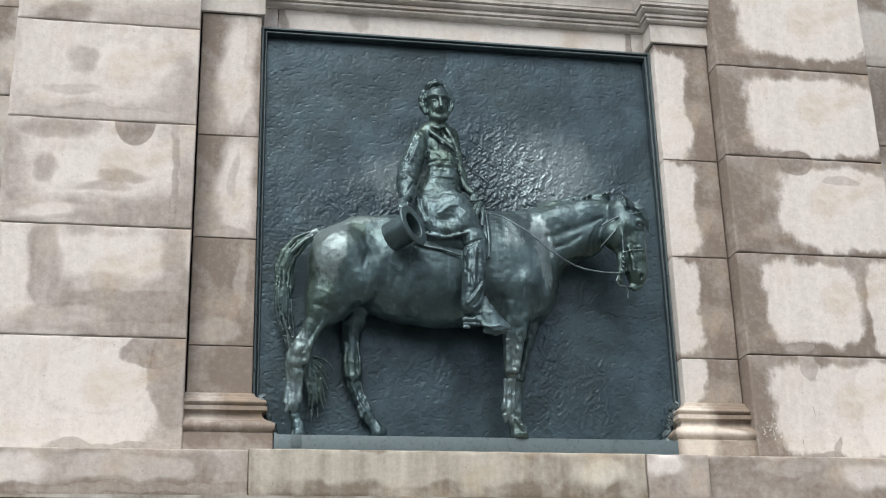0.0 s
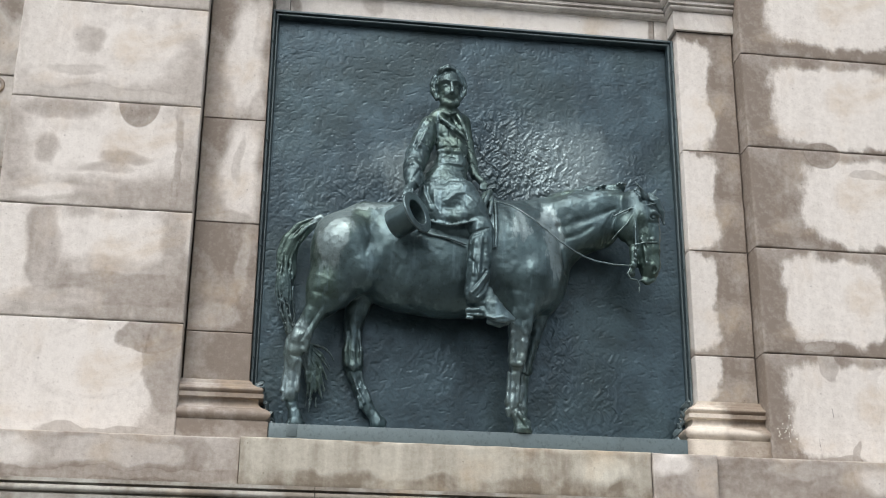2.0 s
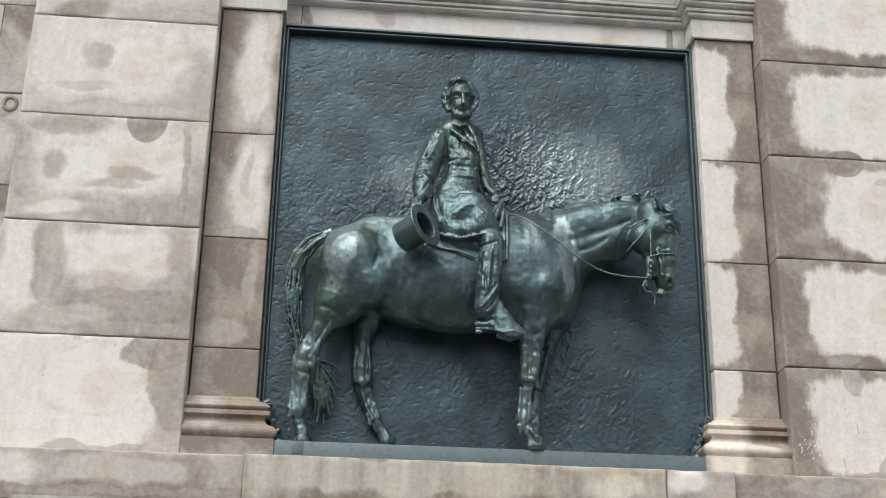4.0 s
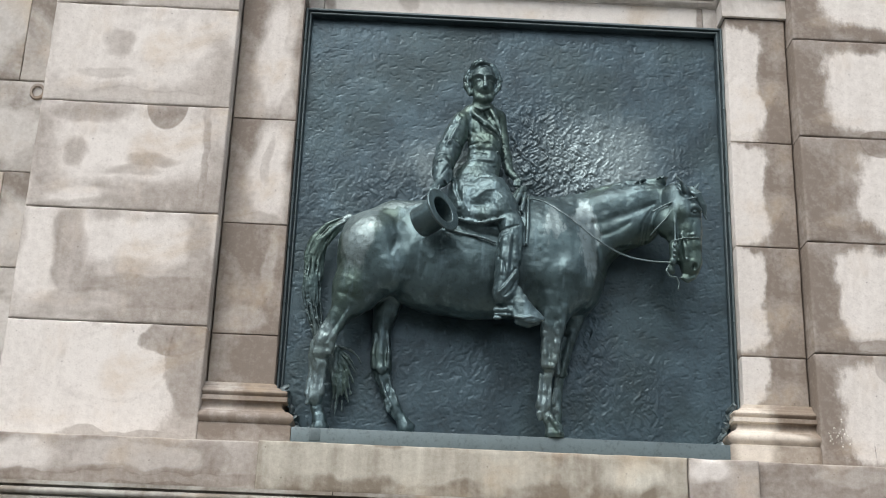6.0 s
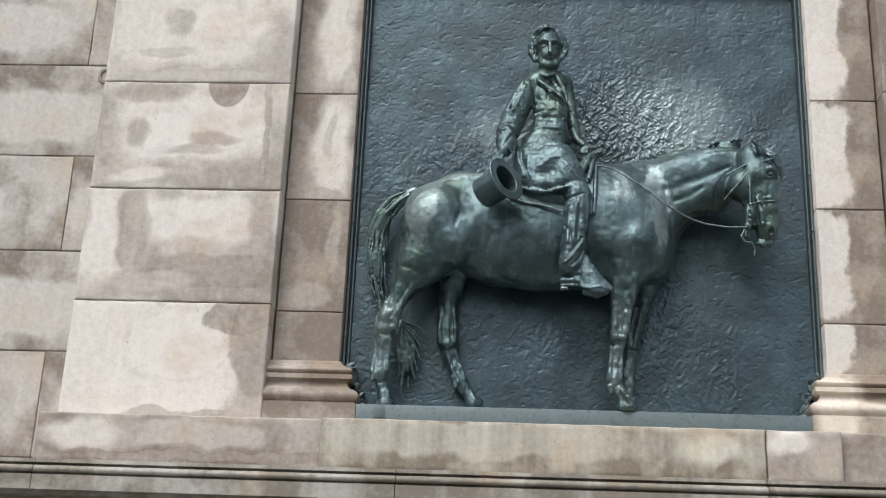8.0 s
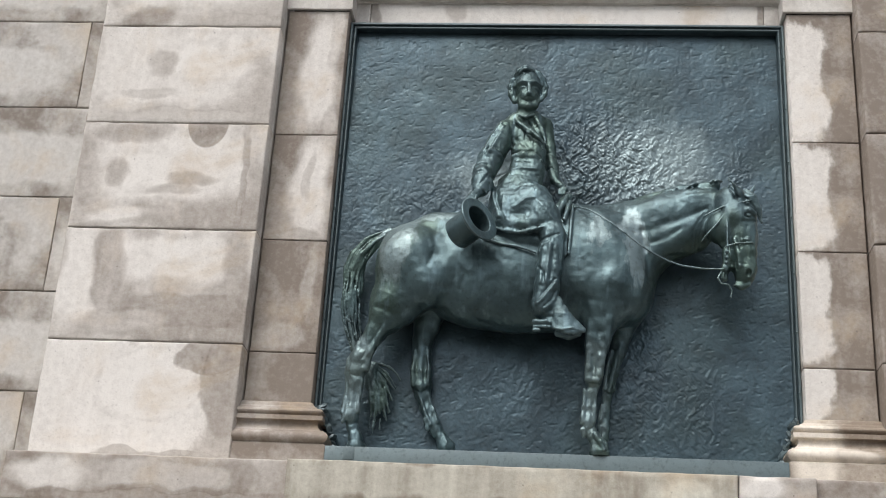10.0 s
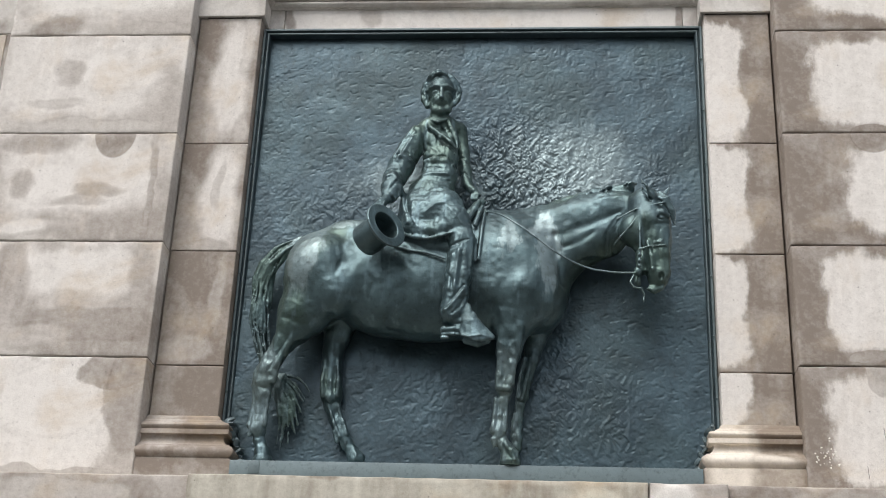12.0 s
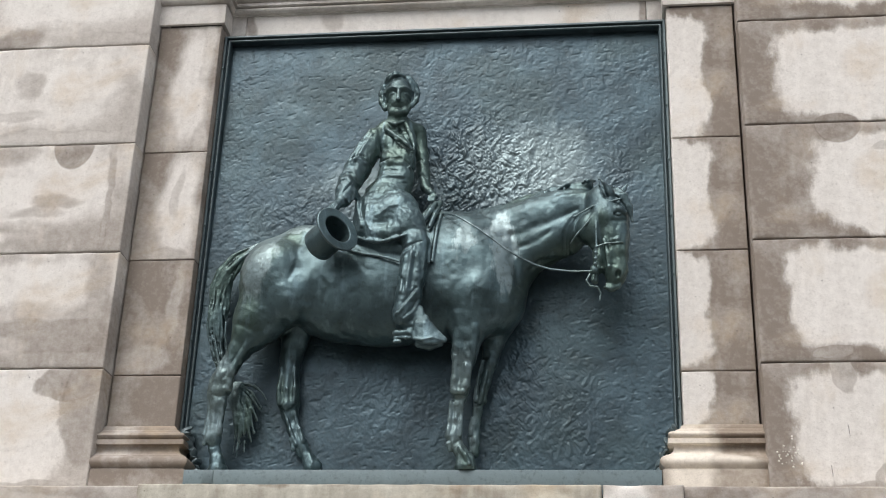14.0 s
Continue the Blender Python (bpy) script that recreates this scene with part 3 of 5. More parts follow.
def mesh_from_arrays(name, verts, quads):
    mesh = bpy.data.meshes.new(name)
    mesh.vertices.add(len(verts))
    mesh.vertices.foreach_set("co", np.asarray(verts, np.float32).ravel())
    mesh.loops.add(4 * len(quads))
    mesh.loops.foreach_set("vertex_index", np.asarray(quads, np.int32).ravel())
    mesh.polygons.add(len(quads))
    mesh.polygons.foreach_set("loop_start", np.arange(0, 4 * len(quads), 4, dtype=np.int32))
    mesh.update(calc_edges=True)
    mesh.validate()
    mesh.shade_smooth()
    return mesh


verts, quads = backing()
mesh = mesh_from_arrays("backing", verts - np.array(panel.location), quads)
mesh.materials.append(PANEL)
ob = new("backing", mesh)
ob.parent = panel
ob["label"] = "rough hammered bronze ground with leafy texture"


def on_panel(name, bm, material, label=""):
    ob = part(name, bm, material, panel, label)
    ob.matrix_parent_inverse = Matrix.Translation(-panel.location)
    return smooth(ob, 40)


FRAME = [(0.0, 0.02), (0.0, 0.074), (0.004, 0.079), (0.014, 0.079), (0.017, 0.074), (0.018, 0.062), (0.023, 0.058)] + [
    (0.024 + 0.008 - 0.008 * math.cos(math.pi * k / 5), 0.058 + 0.012 * math.sin(math.pi * k / 5)) for k in range(6)
] + [(0.042, 0.052), (0.044, 0.02)]


def frame_bar(a, b, inward):
    """A moulded bar between two corners with mitred ends."""
    a, b, inward = Vector(a), Vector(b), Vector(inward)
    run = (b - a).normalized()
    bm = bmesh.new()
    rows = []
    for o, d in FRAME:
        rows.append([bm.verts.new(p + inward * o + Vector((0, -d, 0)) + s * run * o) for p, s in ((a, 1), (b, -1))])
    for r0, r1 in zip(rows, rows[1:]):
        bm.faces.new((r0[0], r0[1], r1[1], r1[0]))
    bmesh.ops.recalc_face_normals(bm, faces=bm.faces[:])
    return bm


X, TOP = 1.372, 6.25
on_panel("frame_bar", frame_bar((-X, 0, TOP), (X, 0, TOP), (0, 0, -1)), TRIM, "dark moulded bronze frame bar")
on_panel("frame_bar", frame_bar((-X, 0, 3.36), (-X, 0, TOP), (1, 0, 0)), TRIM, "dark moulded bronze frame bar")
on_panel("frame_bar", frame_bar((X, 0, TOP), (X, 0, 3.36), (-1, 0, 0)), TRIM, "dark moulded bronze frame bar")
on_panel("ledge", bevelled_box(-1.2485, 1.2485, -0.298, -0.02, 3.268, 3.40, 0.005), LEDGE, "pale blue-grey bronze ledge under the statue")
on_panel("patch", bevelled_box(-1.145, -1.085, -0.302, -0.29, 3.325, 3.398, 0.003), TRIM, "small dark repair patch")
for side in (-1, 1):
    for k in range(7):
        bm = bmesh.new()
        bmesh.ops.create_uvsphere(bm, u_segments=8, v_segments=6, radius=0.007, matrix=pose(side * (X - 0.013), -0.084, 3.85 + 0.36 * k))
        on_panel("screw", bm, TRIM)
    # ragged lead and bronze packed round the pilaster base
    rng = random.Random(3 + side)
    for k in range(11):
        bm = bmesh.new()
        z = 3.41 + 0.026 * k
        o = 0.125 - 0.010 * k + 0.012 * rng.random()
        bmesh.ops.create_icosphere(bm, subdivisions=2, radius=rng.uniform(0.016, 0.028), matrix=pose(side * (1.352 - o), -0.10 - 0.02 * rng.random(), z, rng.uniform(-30, 30), rng.uniform(-90, 90), 0) @ Matrix.Diagonal((1.3, 1.6, 0.55, 1)))
        for v in bm.verts:
            v.co += Vector((noise.noise(v.co * 60), noise.noise(v.co * 60 + Vector((5, 0, 0))), noise.noise(v.co * 60 + Vector((0, 9, 0))))) * 0.009
        on_panel("torn_edge", bm, TRIM)

# ---- bronze statue of a mounted figure, one cast ----
class Clay:
    """A distance field on a grid, into which rounded shapes are blended."""

    LOW, HIGH, CELL = np.array([-1.36, -0.80, 3.38]), np.array([1.27, 0.02, 5.95]), 0.005

    def __init__(self):
        self.shape = np.ceil((self.HIGH - self.LOW) / self.CELL).astype(int) + 1
        self.field = np.full(self.shape, 1.0, np.float32)
        self.axes = [self.LOW[i] + self.CELL * np.arange(self.shape[i]) for i in range(3)]

    def window(self, low, high):
        i0 = np.clip(((low - self.LOW) / self.CELL).astype(int), 0, self.shape - 1)
        i1 = np.clip(((high - self.LOW) / self.CELL).astype(int) + 2, 1, self.shape)
        s = tuple(slice(a, b) for a, b in zip(i0, i1))
        return s, np.meshgrid(*[ax[c].astype(np.float32) for ax, c in zip(self.axes, s)], indexing="ij", sparse=True)

    def blend(self, s, d, k):
        old = self.field[s]
        h = np.clip(0.5 + 0.5 * (old - d) / k, 0, 1)
        self.field[s] = old * (1 - h) + d * h - k * h * (1 - h)

    def carve(self, s, d, k):
        old = self.field[s]
        h = np.clip(0.5 - 0.5 * (old + d) / k, 0, 1)
        self.field[s] = old * (1 - h) - d * h + k * h * (1 - h)

    def cone(self, a, b, flat, k, cut=False):
        """A rounded cone between two (x, y, z, radius), flattened in depth."""
        pad = max(a[3], b[3]) + 2.0 * k + 0.02
        low, high = np.minimum(a[:3], b[:3]) - pad, np.maximum(a[:3], b[:3]) + pad
        s, (x, y, z) = self.window(low, high)
        if min(self.field[s].shape) == 0:
            return
        pa = np.array([a[0], a[1] / flat, a[2]])
        ba = np.array([b[0], b[1] / flat, b[2]]) - pa
        px, py, pz = x - pa[0], y / flat - pa[1], z - pa[2]
        t = np.clip((px * ba[0] + py * ba[1] + pz * ba[2]) / max(ba @ ba, 1e-9), 0, 1)
        d = np.sqrt((px - t * ba[0]) ** 2 + (py - t * ba[1]) ** 2 + (pz - t * ba[2]) ** 2) - (a[3] + (b[3] - a[3]) * t)
        d = (d * min(1.0, flat)).astype(np.float32)
        (self.carve if cut else self.blend)(s, d, k)

    def limb(self, points, flat=1.0, k=0.03):
        for a, b in zip(points, points[1:]):
            self.cone(a, b, flat, k)

    def groove(self, points, flat=1.0, k=0.005):
        for a, b in zip(points, points[1:]):
            self.cone(a, b, flat, k, True)

    def stroke(self, points, amount):
        """Works a crease (or, with a negative amount, a fold) into the surface along a line of (x, z, width)."""
        p = np.array(points)
        pad = 2.5 * p[:, 2].max()
        low = np.array([p[:, 0].min() - pad, self.LOW[1], p[:, 1].min() - pad])
        high = np.array([p[:, 0].max() + pad, self.HIGH[1], p[:, 1].max() + pad])
        s, (x, y, z) = self.window(low, high)
        x, z = x[:, 0, :], z[0]
        best = np.full(np.broadcast(x, z).shape, 9.0)
        for a, b in zip(p, p[1:]):
            ba = b - a
            t = np.clip(((x - a[0]) * ba[0] + (z - a[1]) * ba[1]) / (ba[0] ** 2 + ba[1] ** 2 + 1e-9), 0, 1)
            d = np.sqrt((x - a[0] - t * ba[0]) ** 2 + (z - a[1] - t * ba[1]) ** 2) / (a[2] + t * ba[2])
            best = np.minimum(best, d)
        push = (amount * np.exp(-best * best))[:, None, :]
        self.field[s] += (push * np.clip(1.5 - np.abs(self.field[s]) / 0.05, 0, 1)).astype(np.float32)

    def lump(self, centre, radii, tilt, k, cut):
        c, r = np.array(centre), np.array(radii)
        pad = max(radii) + 2.0 * k + 0.02
        s, (x, y, z) = self.window(c - pad, c + pad)
        if min(self.field[s].shape) == 0:
            return
        ca, sa = math.cos(radians(tilt)), math.sin(radians(tilt))
        dx, dy, dz = x - c[0], y - c[1], z - c[2]
        u, v = (ca * dx + sa * dz) / r[0], (ca * dz - sa * dx) / r[2]
        q = np.sqrt(u * u + v * v + (dy / r[1]) ** 2)
        q2 = np.sqrt((u / r[0]) ** 2 + (v / r[2]) ** 2 + (dy / r[1] ** 2) ** 2) + 1e-6
        d = (q * (q - 1.0) / q2).astype(np.float32)
        (self.carve if cut else self.blend)(s, d, k)

    def ball(self, centre, radii, tilt=0.0, k=0.03):
        self.lump(centre, radii, tilt, k, False)

    def dent(self, centre, radii, tilt=0.0, k=0.01):
        self.lump(centre, radii, tilt, k, True)

    def ripple(self, amount, scale, seed, stretch=(1, 1, 1), heights=(0, 9), folds=False):
        """Uneven modelling of the surface."""
        rng = np.random.default_rng(seed)
        band = (np.abs(self.field) < 0.04) & ((self.axes[2] > heights[0]) & (self.axes[2] < heights[1]))[None, None, :]
        idx = np.nonzero(band)
        p = [(self.axes[i][idx[i]] - self.LOW[i]) * scale * stretch[i] for i in range(3)]
        size = [int(q.max()) + 3 if len(q) else 3 for q in p]
        lat = rng.random(size).astype(np.float32) - 0.5
        c = [q.astype(int) for q in p]
        f = [q - i for q, i in zip(p, c)]
        f = [g * g * (3 - 2 * g) for g in f]
        total = 0
        for i in (0, 1):
            for j in (0, 1):
                for m in (0, 1):
                    w = (f[0] if i else 1 - f[0]) * (f[1] if j else 1 - f[1]) * (f[2] if m else 1 - f[2])
                    total = total + w * lat[c[0] + i, c[1] + j, c[2] + m]
        if folds:
            total = 0.25 - np.abs(total)
        z = self.axes[2][idx[2]]
        total = total * np.clip(np.minimum(z - heights[0], heights[1] - z) / 0.06, 0, 1)
        self.field[idx] += (amount * 2 * total).astype(np.float32)

    def join(self, other, k):
        self.blend((slice(None),) * 3, other.field, k)

    def surface(self):
        """Surface nets: one vertex in each cell that the surface crosses."""
        f = self.field
        inside = f < 0
        corners = [(i, j, m) for i in (0, 1) for j in (0, 1) for m in (0, 1)]
        n = np.array(self.shape) - 1
        count = np.zeros(n, np.int8)
        for i, j, m in corners:
            count += inside[i : i + n[0], j : j + n[1], m : m + n[2]]
        active = (count > 0) & (count < 8)
        cells = np.argwhere(active)
        ids = np.full(n, -1, np.int64)
        ids[active] = np.arange(len(cells))
        vals = np.stack([f[cells[:, 0] + i, cells[:, 1] + j, cells[:, 2] + m] for i, j, m in corners], 1)
        total, hits = np.zeros((len(cells), 3)), np.zeros(len(cells))
        for a in range(8):
            for axis in range(3):
                if corners[a][axis] == 0:
                    b = a + (4, 2, 1)[axis]
                    cross = (vals[:, a] < 0) != (vals[:, b] < 0)
                    t = vals[:, a] / np.where(cross, vals[:, a] - vals[:, b], 1)
                    p = np.tile(np.array(corners[a], float), (len(cells), 1))
                    p[:, axis] += t
                    total += p * cross[:, None]
                    hits += cross
        verts = self.LOW + self.CELL * (cells + total / hits[:, None])
        quads = []
        for axis in range(3):
            u, v = (axis + 1) % 3, (axis + 2) % 3
            lo = [slice(1, n[i]) for i in range(3)]
            lo[axis] = slice(0, n[axis])
            hi = list(lo)
            hi[axis] = slice(1, n[axis] + 1)
            a, b = inside[tuple(lo)], inside[tuple(hi)]
            for mask, flip in ((a & ~b, False), (~a & b, True)):
                at = np.argwhere(mask)
                for i in (u, v):
                    at[:, i] += 1
                du, dv = np.eye(3, dtype=int)[u], np.eye(3, dtype=int)[v]
                ring = [ids[tuple((at - s).T)] for s in (du + dv, dv, 0 * du, du)]
                quads.append(np.stack(ring[::-1] if flip else ring, 1))
        return verts, np.concatenate(quads)


horse, rider, tack = Clay(), Clay(), Clay()
# barrel, rump, shoulder and chest
horse.limb([(-0.682, -0.200, 4.503, 0.263), (-0.479, -0.200, 4.491, 0.324), (-0.243, -0.200, 4.480, 0.347), (0.093, -0.200, 4.512, 0.355), (0.244, -0.200, 4.524, 0.319)], 0.64, 0.05)
horse.ball((-0.837, -0.230, 4.501), (0.222, 0.225, 0.242), 8, 0.06)
horse.limb([(-0.906, -0.220, 4.626, 0.115), (-0.723, -0.200, 4.698, 0.129), (-0.519, -0.200, 4.708, 0.143)], 0.9, 0.05)
horse.ball((-0.736, -0.310, 4.370), (0.132, 0.130, 0.159), -12, 0.04)
horse.limb([(0.224, -0.240, 4.569, 0.210), (0.293, -0.270, 4.364, 0.180)], 0.85, 0.06)
horse.limb([(0.361, -0.200, 4.463, 0.176), (0.367, -0.200, 4.338, 0.168)], 1, 0.06)
horse.limb([(0.094, -0.180, 4.790, 0.124), (0.281, -0.180, 4.741, 0.137)], 0.8, 0.06)
horse.limb([(0.235, -0.310, 4.740, 0.054), (0.318, -0.360, 4.561, 0.060), (0.385, -0.340, 4.411, 0.053)], 0.5, 0.06)
horse.limb([(0.145, -0.370, 4.569, 0.050), (0.176, -0.390, 4.386, 0.053), (0.274, -0.390, 4.292, 0.046)], 0.5, 0.05)
# neck
horse.limb([(0.262, -0.200, 4.648, 0.246), (0.466, -0.200, 4.727, 0.216), (0.699, -0.240, 4.806, 0.186), (0.868, -0.290, 4.867, 0.131)], 0.56, 0.05)
horse.limb([(0.470, -0.200, 4.950, 0.030), (0.704, -0.240, 5.012, 0.030), (0.898, -0.300, 5.022, 0.028)], 1, 0.025)
# neck muscles, crest and throat creases
horse.limb([(0.498, -0.280, 4.827, 0.033), (0.606, -0.288, 4.865, 0.040), (0.758, -0.310, 4.909, 0.033), (0.848, -0.325, 4.940, 0.023)], 0.7, 0.06)
horse.limb([(0.536, -0.280, 4.603, 0.033), (0.650, -0.293, 4.678, 0.033), (0.753, -0.312, 4.743, 0.029)], 0.7, 0.06)
horse.stroke([(0.427, 4.699, 0.021), (0.556, 4.731, 0.029), (0.701, 4.786, 0.025), (0.832, 4.844, 0.014)], 0.0074)
horse.stroke([(0.522, 4.639, 0.014), (0.619, 4.672, 0.021), (0.684, 4.717, 0.014)], 0.0056)
horse.stroke([(0.734, 4.943, 0.015), (0.844, 4.967, 0.022), (0.907, 4.964, 0.014)], 0.0056)
horse.stroke([(0.823, 4.820, 0.005), (0.763, 4.720, 0.010), (0.756, 4.628, 0.006)], 0.0041)
horse.stroke([(0.849, 4.832, 0.005), (0.784, 4.720, 0.009), (0.776, 4.629, 0.006)], 0.0037)
horse.stroke([(0.872, 4.842, 0.005), (0.802, 4.721, 0.008), (0.794, 4.629, 0.006)], 0.0033)
# head, held low and turned outwards
horse.limb([(0.983, -0.330, 4.890, 0.108), (1.001, -0.345, 4.776, 0.117), (1.027, -0.355, 4.677, 0.091), (1.030, -0.365, 4.568, 0.074), (1.037, -0.375, 4.460, 0.064), (1.035, -0.375, 4.422, 0.054)], 0.95, 0.02)
horse.ball((0.920, -0.355, 4.728), (0.088, 0.085, 0.104), 12, 0.02)
horse.limb([(0.936, -0.355, 4.636, 0.032), (0.950, -0.365, 4.549, 0.029), (0.940, -0.370, 4.471, 0.026), (0.928, -0.370, 4.415, 0.022)], 0.9, 0.014)
horse.limb([(1.069, -0.385, 4.859, 0.042), (1.072, -0.400, 4.711, 0.029), (1.067, -0.410, 4.568, 0.026), (1.078, -0.410, 4.465, 0.022)], 0.9, 0.018)
horse.limb([(0.980, -0.430, 4.627, 0.013), (1.001, -0.435, 4.549, 0.013), (1.004, -0.435, 4.470, 0.013)], 0.9, 0.014)
horse.limb([(1.025, -0.435, 4.794, 0.016), (1.063, -0.440, 4.803, 0.019), (1.096, -0.430, 4.787, 0.013)], 0.9, 0.008)
horse.dent((1.056, -0.450, 4.767), (0.026, 0.016, 0.014), 0, 0.005)
horse.ball((1.059, -0.437, 4.772), (0.016, 0.012, 0.010), 0, 0.003)
horse.stroke([(1.026, 4.731, 0.009), (1.057, 4.733, 0.013), (1.092, 4.744, 0.009)], 0.0056)
horse.limb([(1.017, -0.435, 4.619, 0.010), (1.048, -0.440, 4.624, 0.010)], 0.9, 0.01)
horse.ball((1.055, -0.410, 4.440), (0.038, 0.035, 0.041), 0, 0.012)
horse.dent((1.050, -0.450, 4.421), (0.017, 0.03, 0.024), -15, 0.005)
horse.limb([(0.978, -0.385, 4.376, 0.019), (1.014, -0.390, 4.362, 0.022), (1.052, -0.390, 4.376, 0.019)], 0.9, 0.01)
horse.dent((0.964, -0.420, 4.421), (0.022, 0.1, 0.054), 4, 0.004)
horse.stroke([(0.917, 4.801, 0.009), (0.881, 4.726, 0.014), (0.854, 4.642, 0.009)], 0.002)
horse.stroke([(0.997, 4.730, 0.009), (0.999, 4.634, 0.013), (1.006, 4.557, 0.009)], 0.004)
horse.stroke([(0.971, 4.793, 0.009), (0.979, 4.686, 0.013), (0.969, 4.591, 0.009)], 0.003)
horse.stroke([(1.050, 4.707, 0.009), (1.033, 4.618, 0.013), (1.042, 4.523, 0.009)], 0.004)
horse.stroke([(1.079, 4.655, 0.007), (1.071, 4.567, 0.009), (1.078, 4.483, 0.007)], 0.003)
horse.stroke([(0.853, 4.625, 0.009), (0.908, 4.594, 0.011), (0.946, 4.615, 0.009)], 0.004)
horse.stroke([(0.982, 4.454, 0.007), (1.001, 4.479, 0.009), (1.033, 4.475, 0.007)], 0.004)
horse.stroke([(0.976, 4.379, 0.007), (1.009, 4.364, 0.009), (1.048, 4.377, 0.007)], 0.003)
horse.stroke([(0.857, 4.599, 0.009), (0.904, 4.585, 0.011), (0.948, 4.606, 0.006)], 0.0046)
horse.stroke([(0.962, 4.716, 0.007), (0.951, 4.633, 0.011), (0.959, 4.577, 0.006)], 0.0046)
# ears and forelock
horse.limb([(1.022, -0.400, 4.880, 0.036), (0.999, -0.430, 4.916, 0.033), (0.972, -0.450, 4.956, 0.019), (0.950, -0.455, 5.000, 0.007)], 0.6, 0.006)
horse.stroke([(0.997, 4.886, 0.013), (0.982, 4.926, 0.013), (0.962, 4.968, 0.005)], 0.014)
horse.limb([(1.083, -0.360, 4.943, 0.023), (1.114, -0.350, 4.998, 0.007)], 0.7, 0.01)
horse.limb([(1.017, -0.400, 4.923, 0.012), (1.063, -0.425, 4.891, 0.010), (1.106, -0.420, 4.830, 0.010), (1.121, -0.410, 4.771, 0.006)], 1, 0.004)
horse.limb([(1.023, -0.400, 4.926, 0.012), (1.069, -0.425, 4.892, 0.010), (1.109, -0.420, 4.829, 0.010), (1.123, -0.410, 4.767, 0.006)], 1, 0.004)
horse.limb([(1.029, -0.400, 4.929, 0.012), (1.074, -0.425, 4.893, 0.010), (1.112, -0.420, 4.828, 0.010), (1.125, -0.410, 4.762, 0.006)], 1, 0.004)
horse.limb([(1.034, -0.400, 4.933, 0.012), (1.080, -0.425, 4.894, 0.010), (1.115, -0.420, 4.827, 0.010), (1.127, -0.410, 4.758, 0.006)], 1, 0.004)
horse.limb([(1.040, -0.400, 4.936, 0.012), (1.085, -0.425, 4.895, 0.010), (1.119, -0.420, 4.826, 0.010), (1.129, -0.410, 4.753, 0.006)], 1, 0.004)
horse.limb([(1.046, -0.400, 4.939, 0.012), (1.091, -0.425, 4.897, 0.010), (1.122, -0.420, 4.825, 0.010), (1.131, -0.410, 4.749, 0.006)], 1, 0.004)
horse.limb([(1.051, -0.400, 4.942, 0.012), (1.096, -0.425, 4.898, 0.010), (1.125, -0.420, 4.824, 0.010), (1.133, -0.410, 4.744, 0.006)], 1, 0.004)
horse.limb([(1.057, -0.400, 4.945, 0.012), (1.102, -0.425, 4.899, 0.010), (1.128, -0.420, 4.823, 0.010), (1.135, -0.410, 4.740, 0.006)], 1, 0.004)
# bridle, bit and reins
tack.limb([(0.815, -0.400, 4.777, 0.005), (0.919, -0.425, 4.828, 0.006), (1.004, -0.440, 4.844, 0.006), (1.072, -0.440, 4.863, 0.006)], 1, 0.003)
tack.limb([(0.944, -0.428, 4.831, 0.006), (0.939, -0.445, 4.690, 0.006), (0.939, -0.435, 4.572, 0.006), (0.931, -0.425, 4.490, 0.006)], 1, 0.003)
tack.limb([(0.933, -0.430, 4.791, 0.005), (0.887, -0.440, 4.719, 0.005), (0.833, -0.425, 4.661, 0.005), (0.800, -0.400, 4.622, 0.005)], 1, 0.003)
tack.limb([(0.932, -0.440, 4.580, 0.005), (0.992, -0.448, 4.596, 0.005), (1.079, -0.440, 4.604, 0.005)], 1, 0.003)
tack.ball((0.935, -0.435, 4.548), (0.012, 0.012, 0.012), 0, 0.003)
tack.ball((0.934, -0.435, 4.513), (0.011, 0.012, 0.011), 0, 0.003)
tack.ball((0.932, -0.435, 4.483), (0.011, 0.012, 0.011), 0, 0.003)
tack.ball((0.925, -0.415, 4.459), (0.022, 0.02, 0.026), 0, 0.004)
tack.groove([(0.914, -0.440, 4.446, 0.006), (0.924, -0.440, 4.439, 0.006)], 1, 0.002)
tack.limb([(0.905, -0.420, 4.436, 0.006), (0.883, -0.425, 4.393, 0.006), (0.901, -0.425, 4.360, 0.006), (0.941, -0.425, 4.354, 0.006), (0.957, -0.420, 4.322, 0.005), (0.952, -0.420, 4.281, 0.005)], 1, 0.003)
tack.limb([(0.078, -0.300, 4.868, 0.006), (0.124, -0.350, 4.840, 0.006), (0.170, -0.390, 4.808, 0.006), (0.217, -0.420, 4.768, 0.006), (0.295, -0.445, 4.705, 0.006), (0.373, -0.450, 4.642, 0.006), (0.452, -0.445, 4.576, 0.006), (0.533, -0.430, 4.528, 0.006), (0.613, -0.415, 4.491, 0.006), (0.692, -0.410, 4.467, 0.006), (0.802, -0.415, 4.450, 0.006), (0.917, -0.425, 4.445, 0.006)], 1, 0.003)
# near hind leg
horse.limb([(-0.876, -0.250, 4.345, 0.178), (-0.927, -0.262, 4.249, 0.133), (-0.972, -0.265, 4.164, 0.092)], 0.85, 0.06)
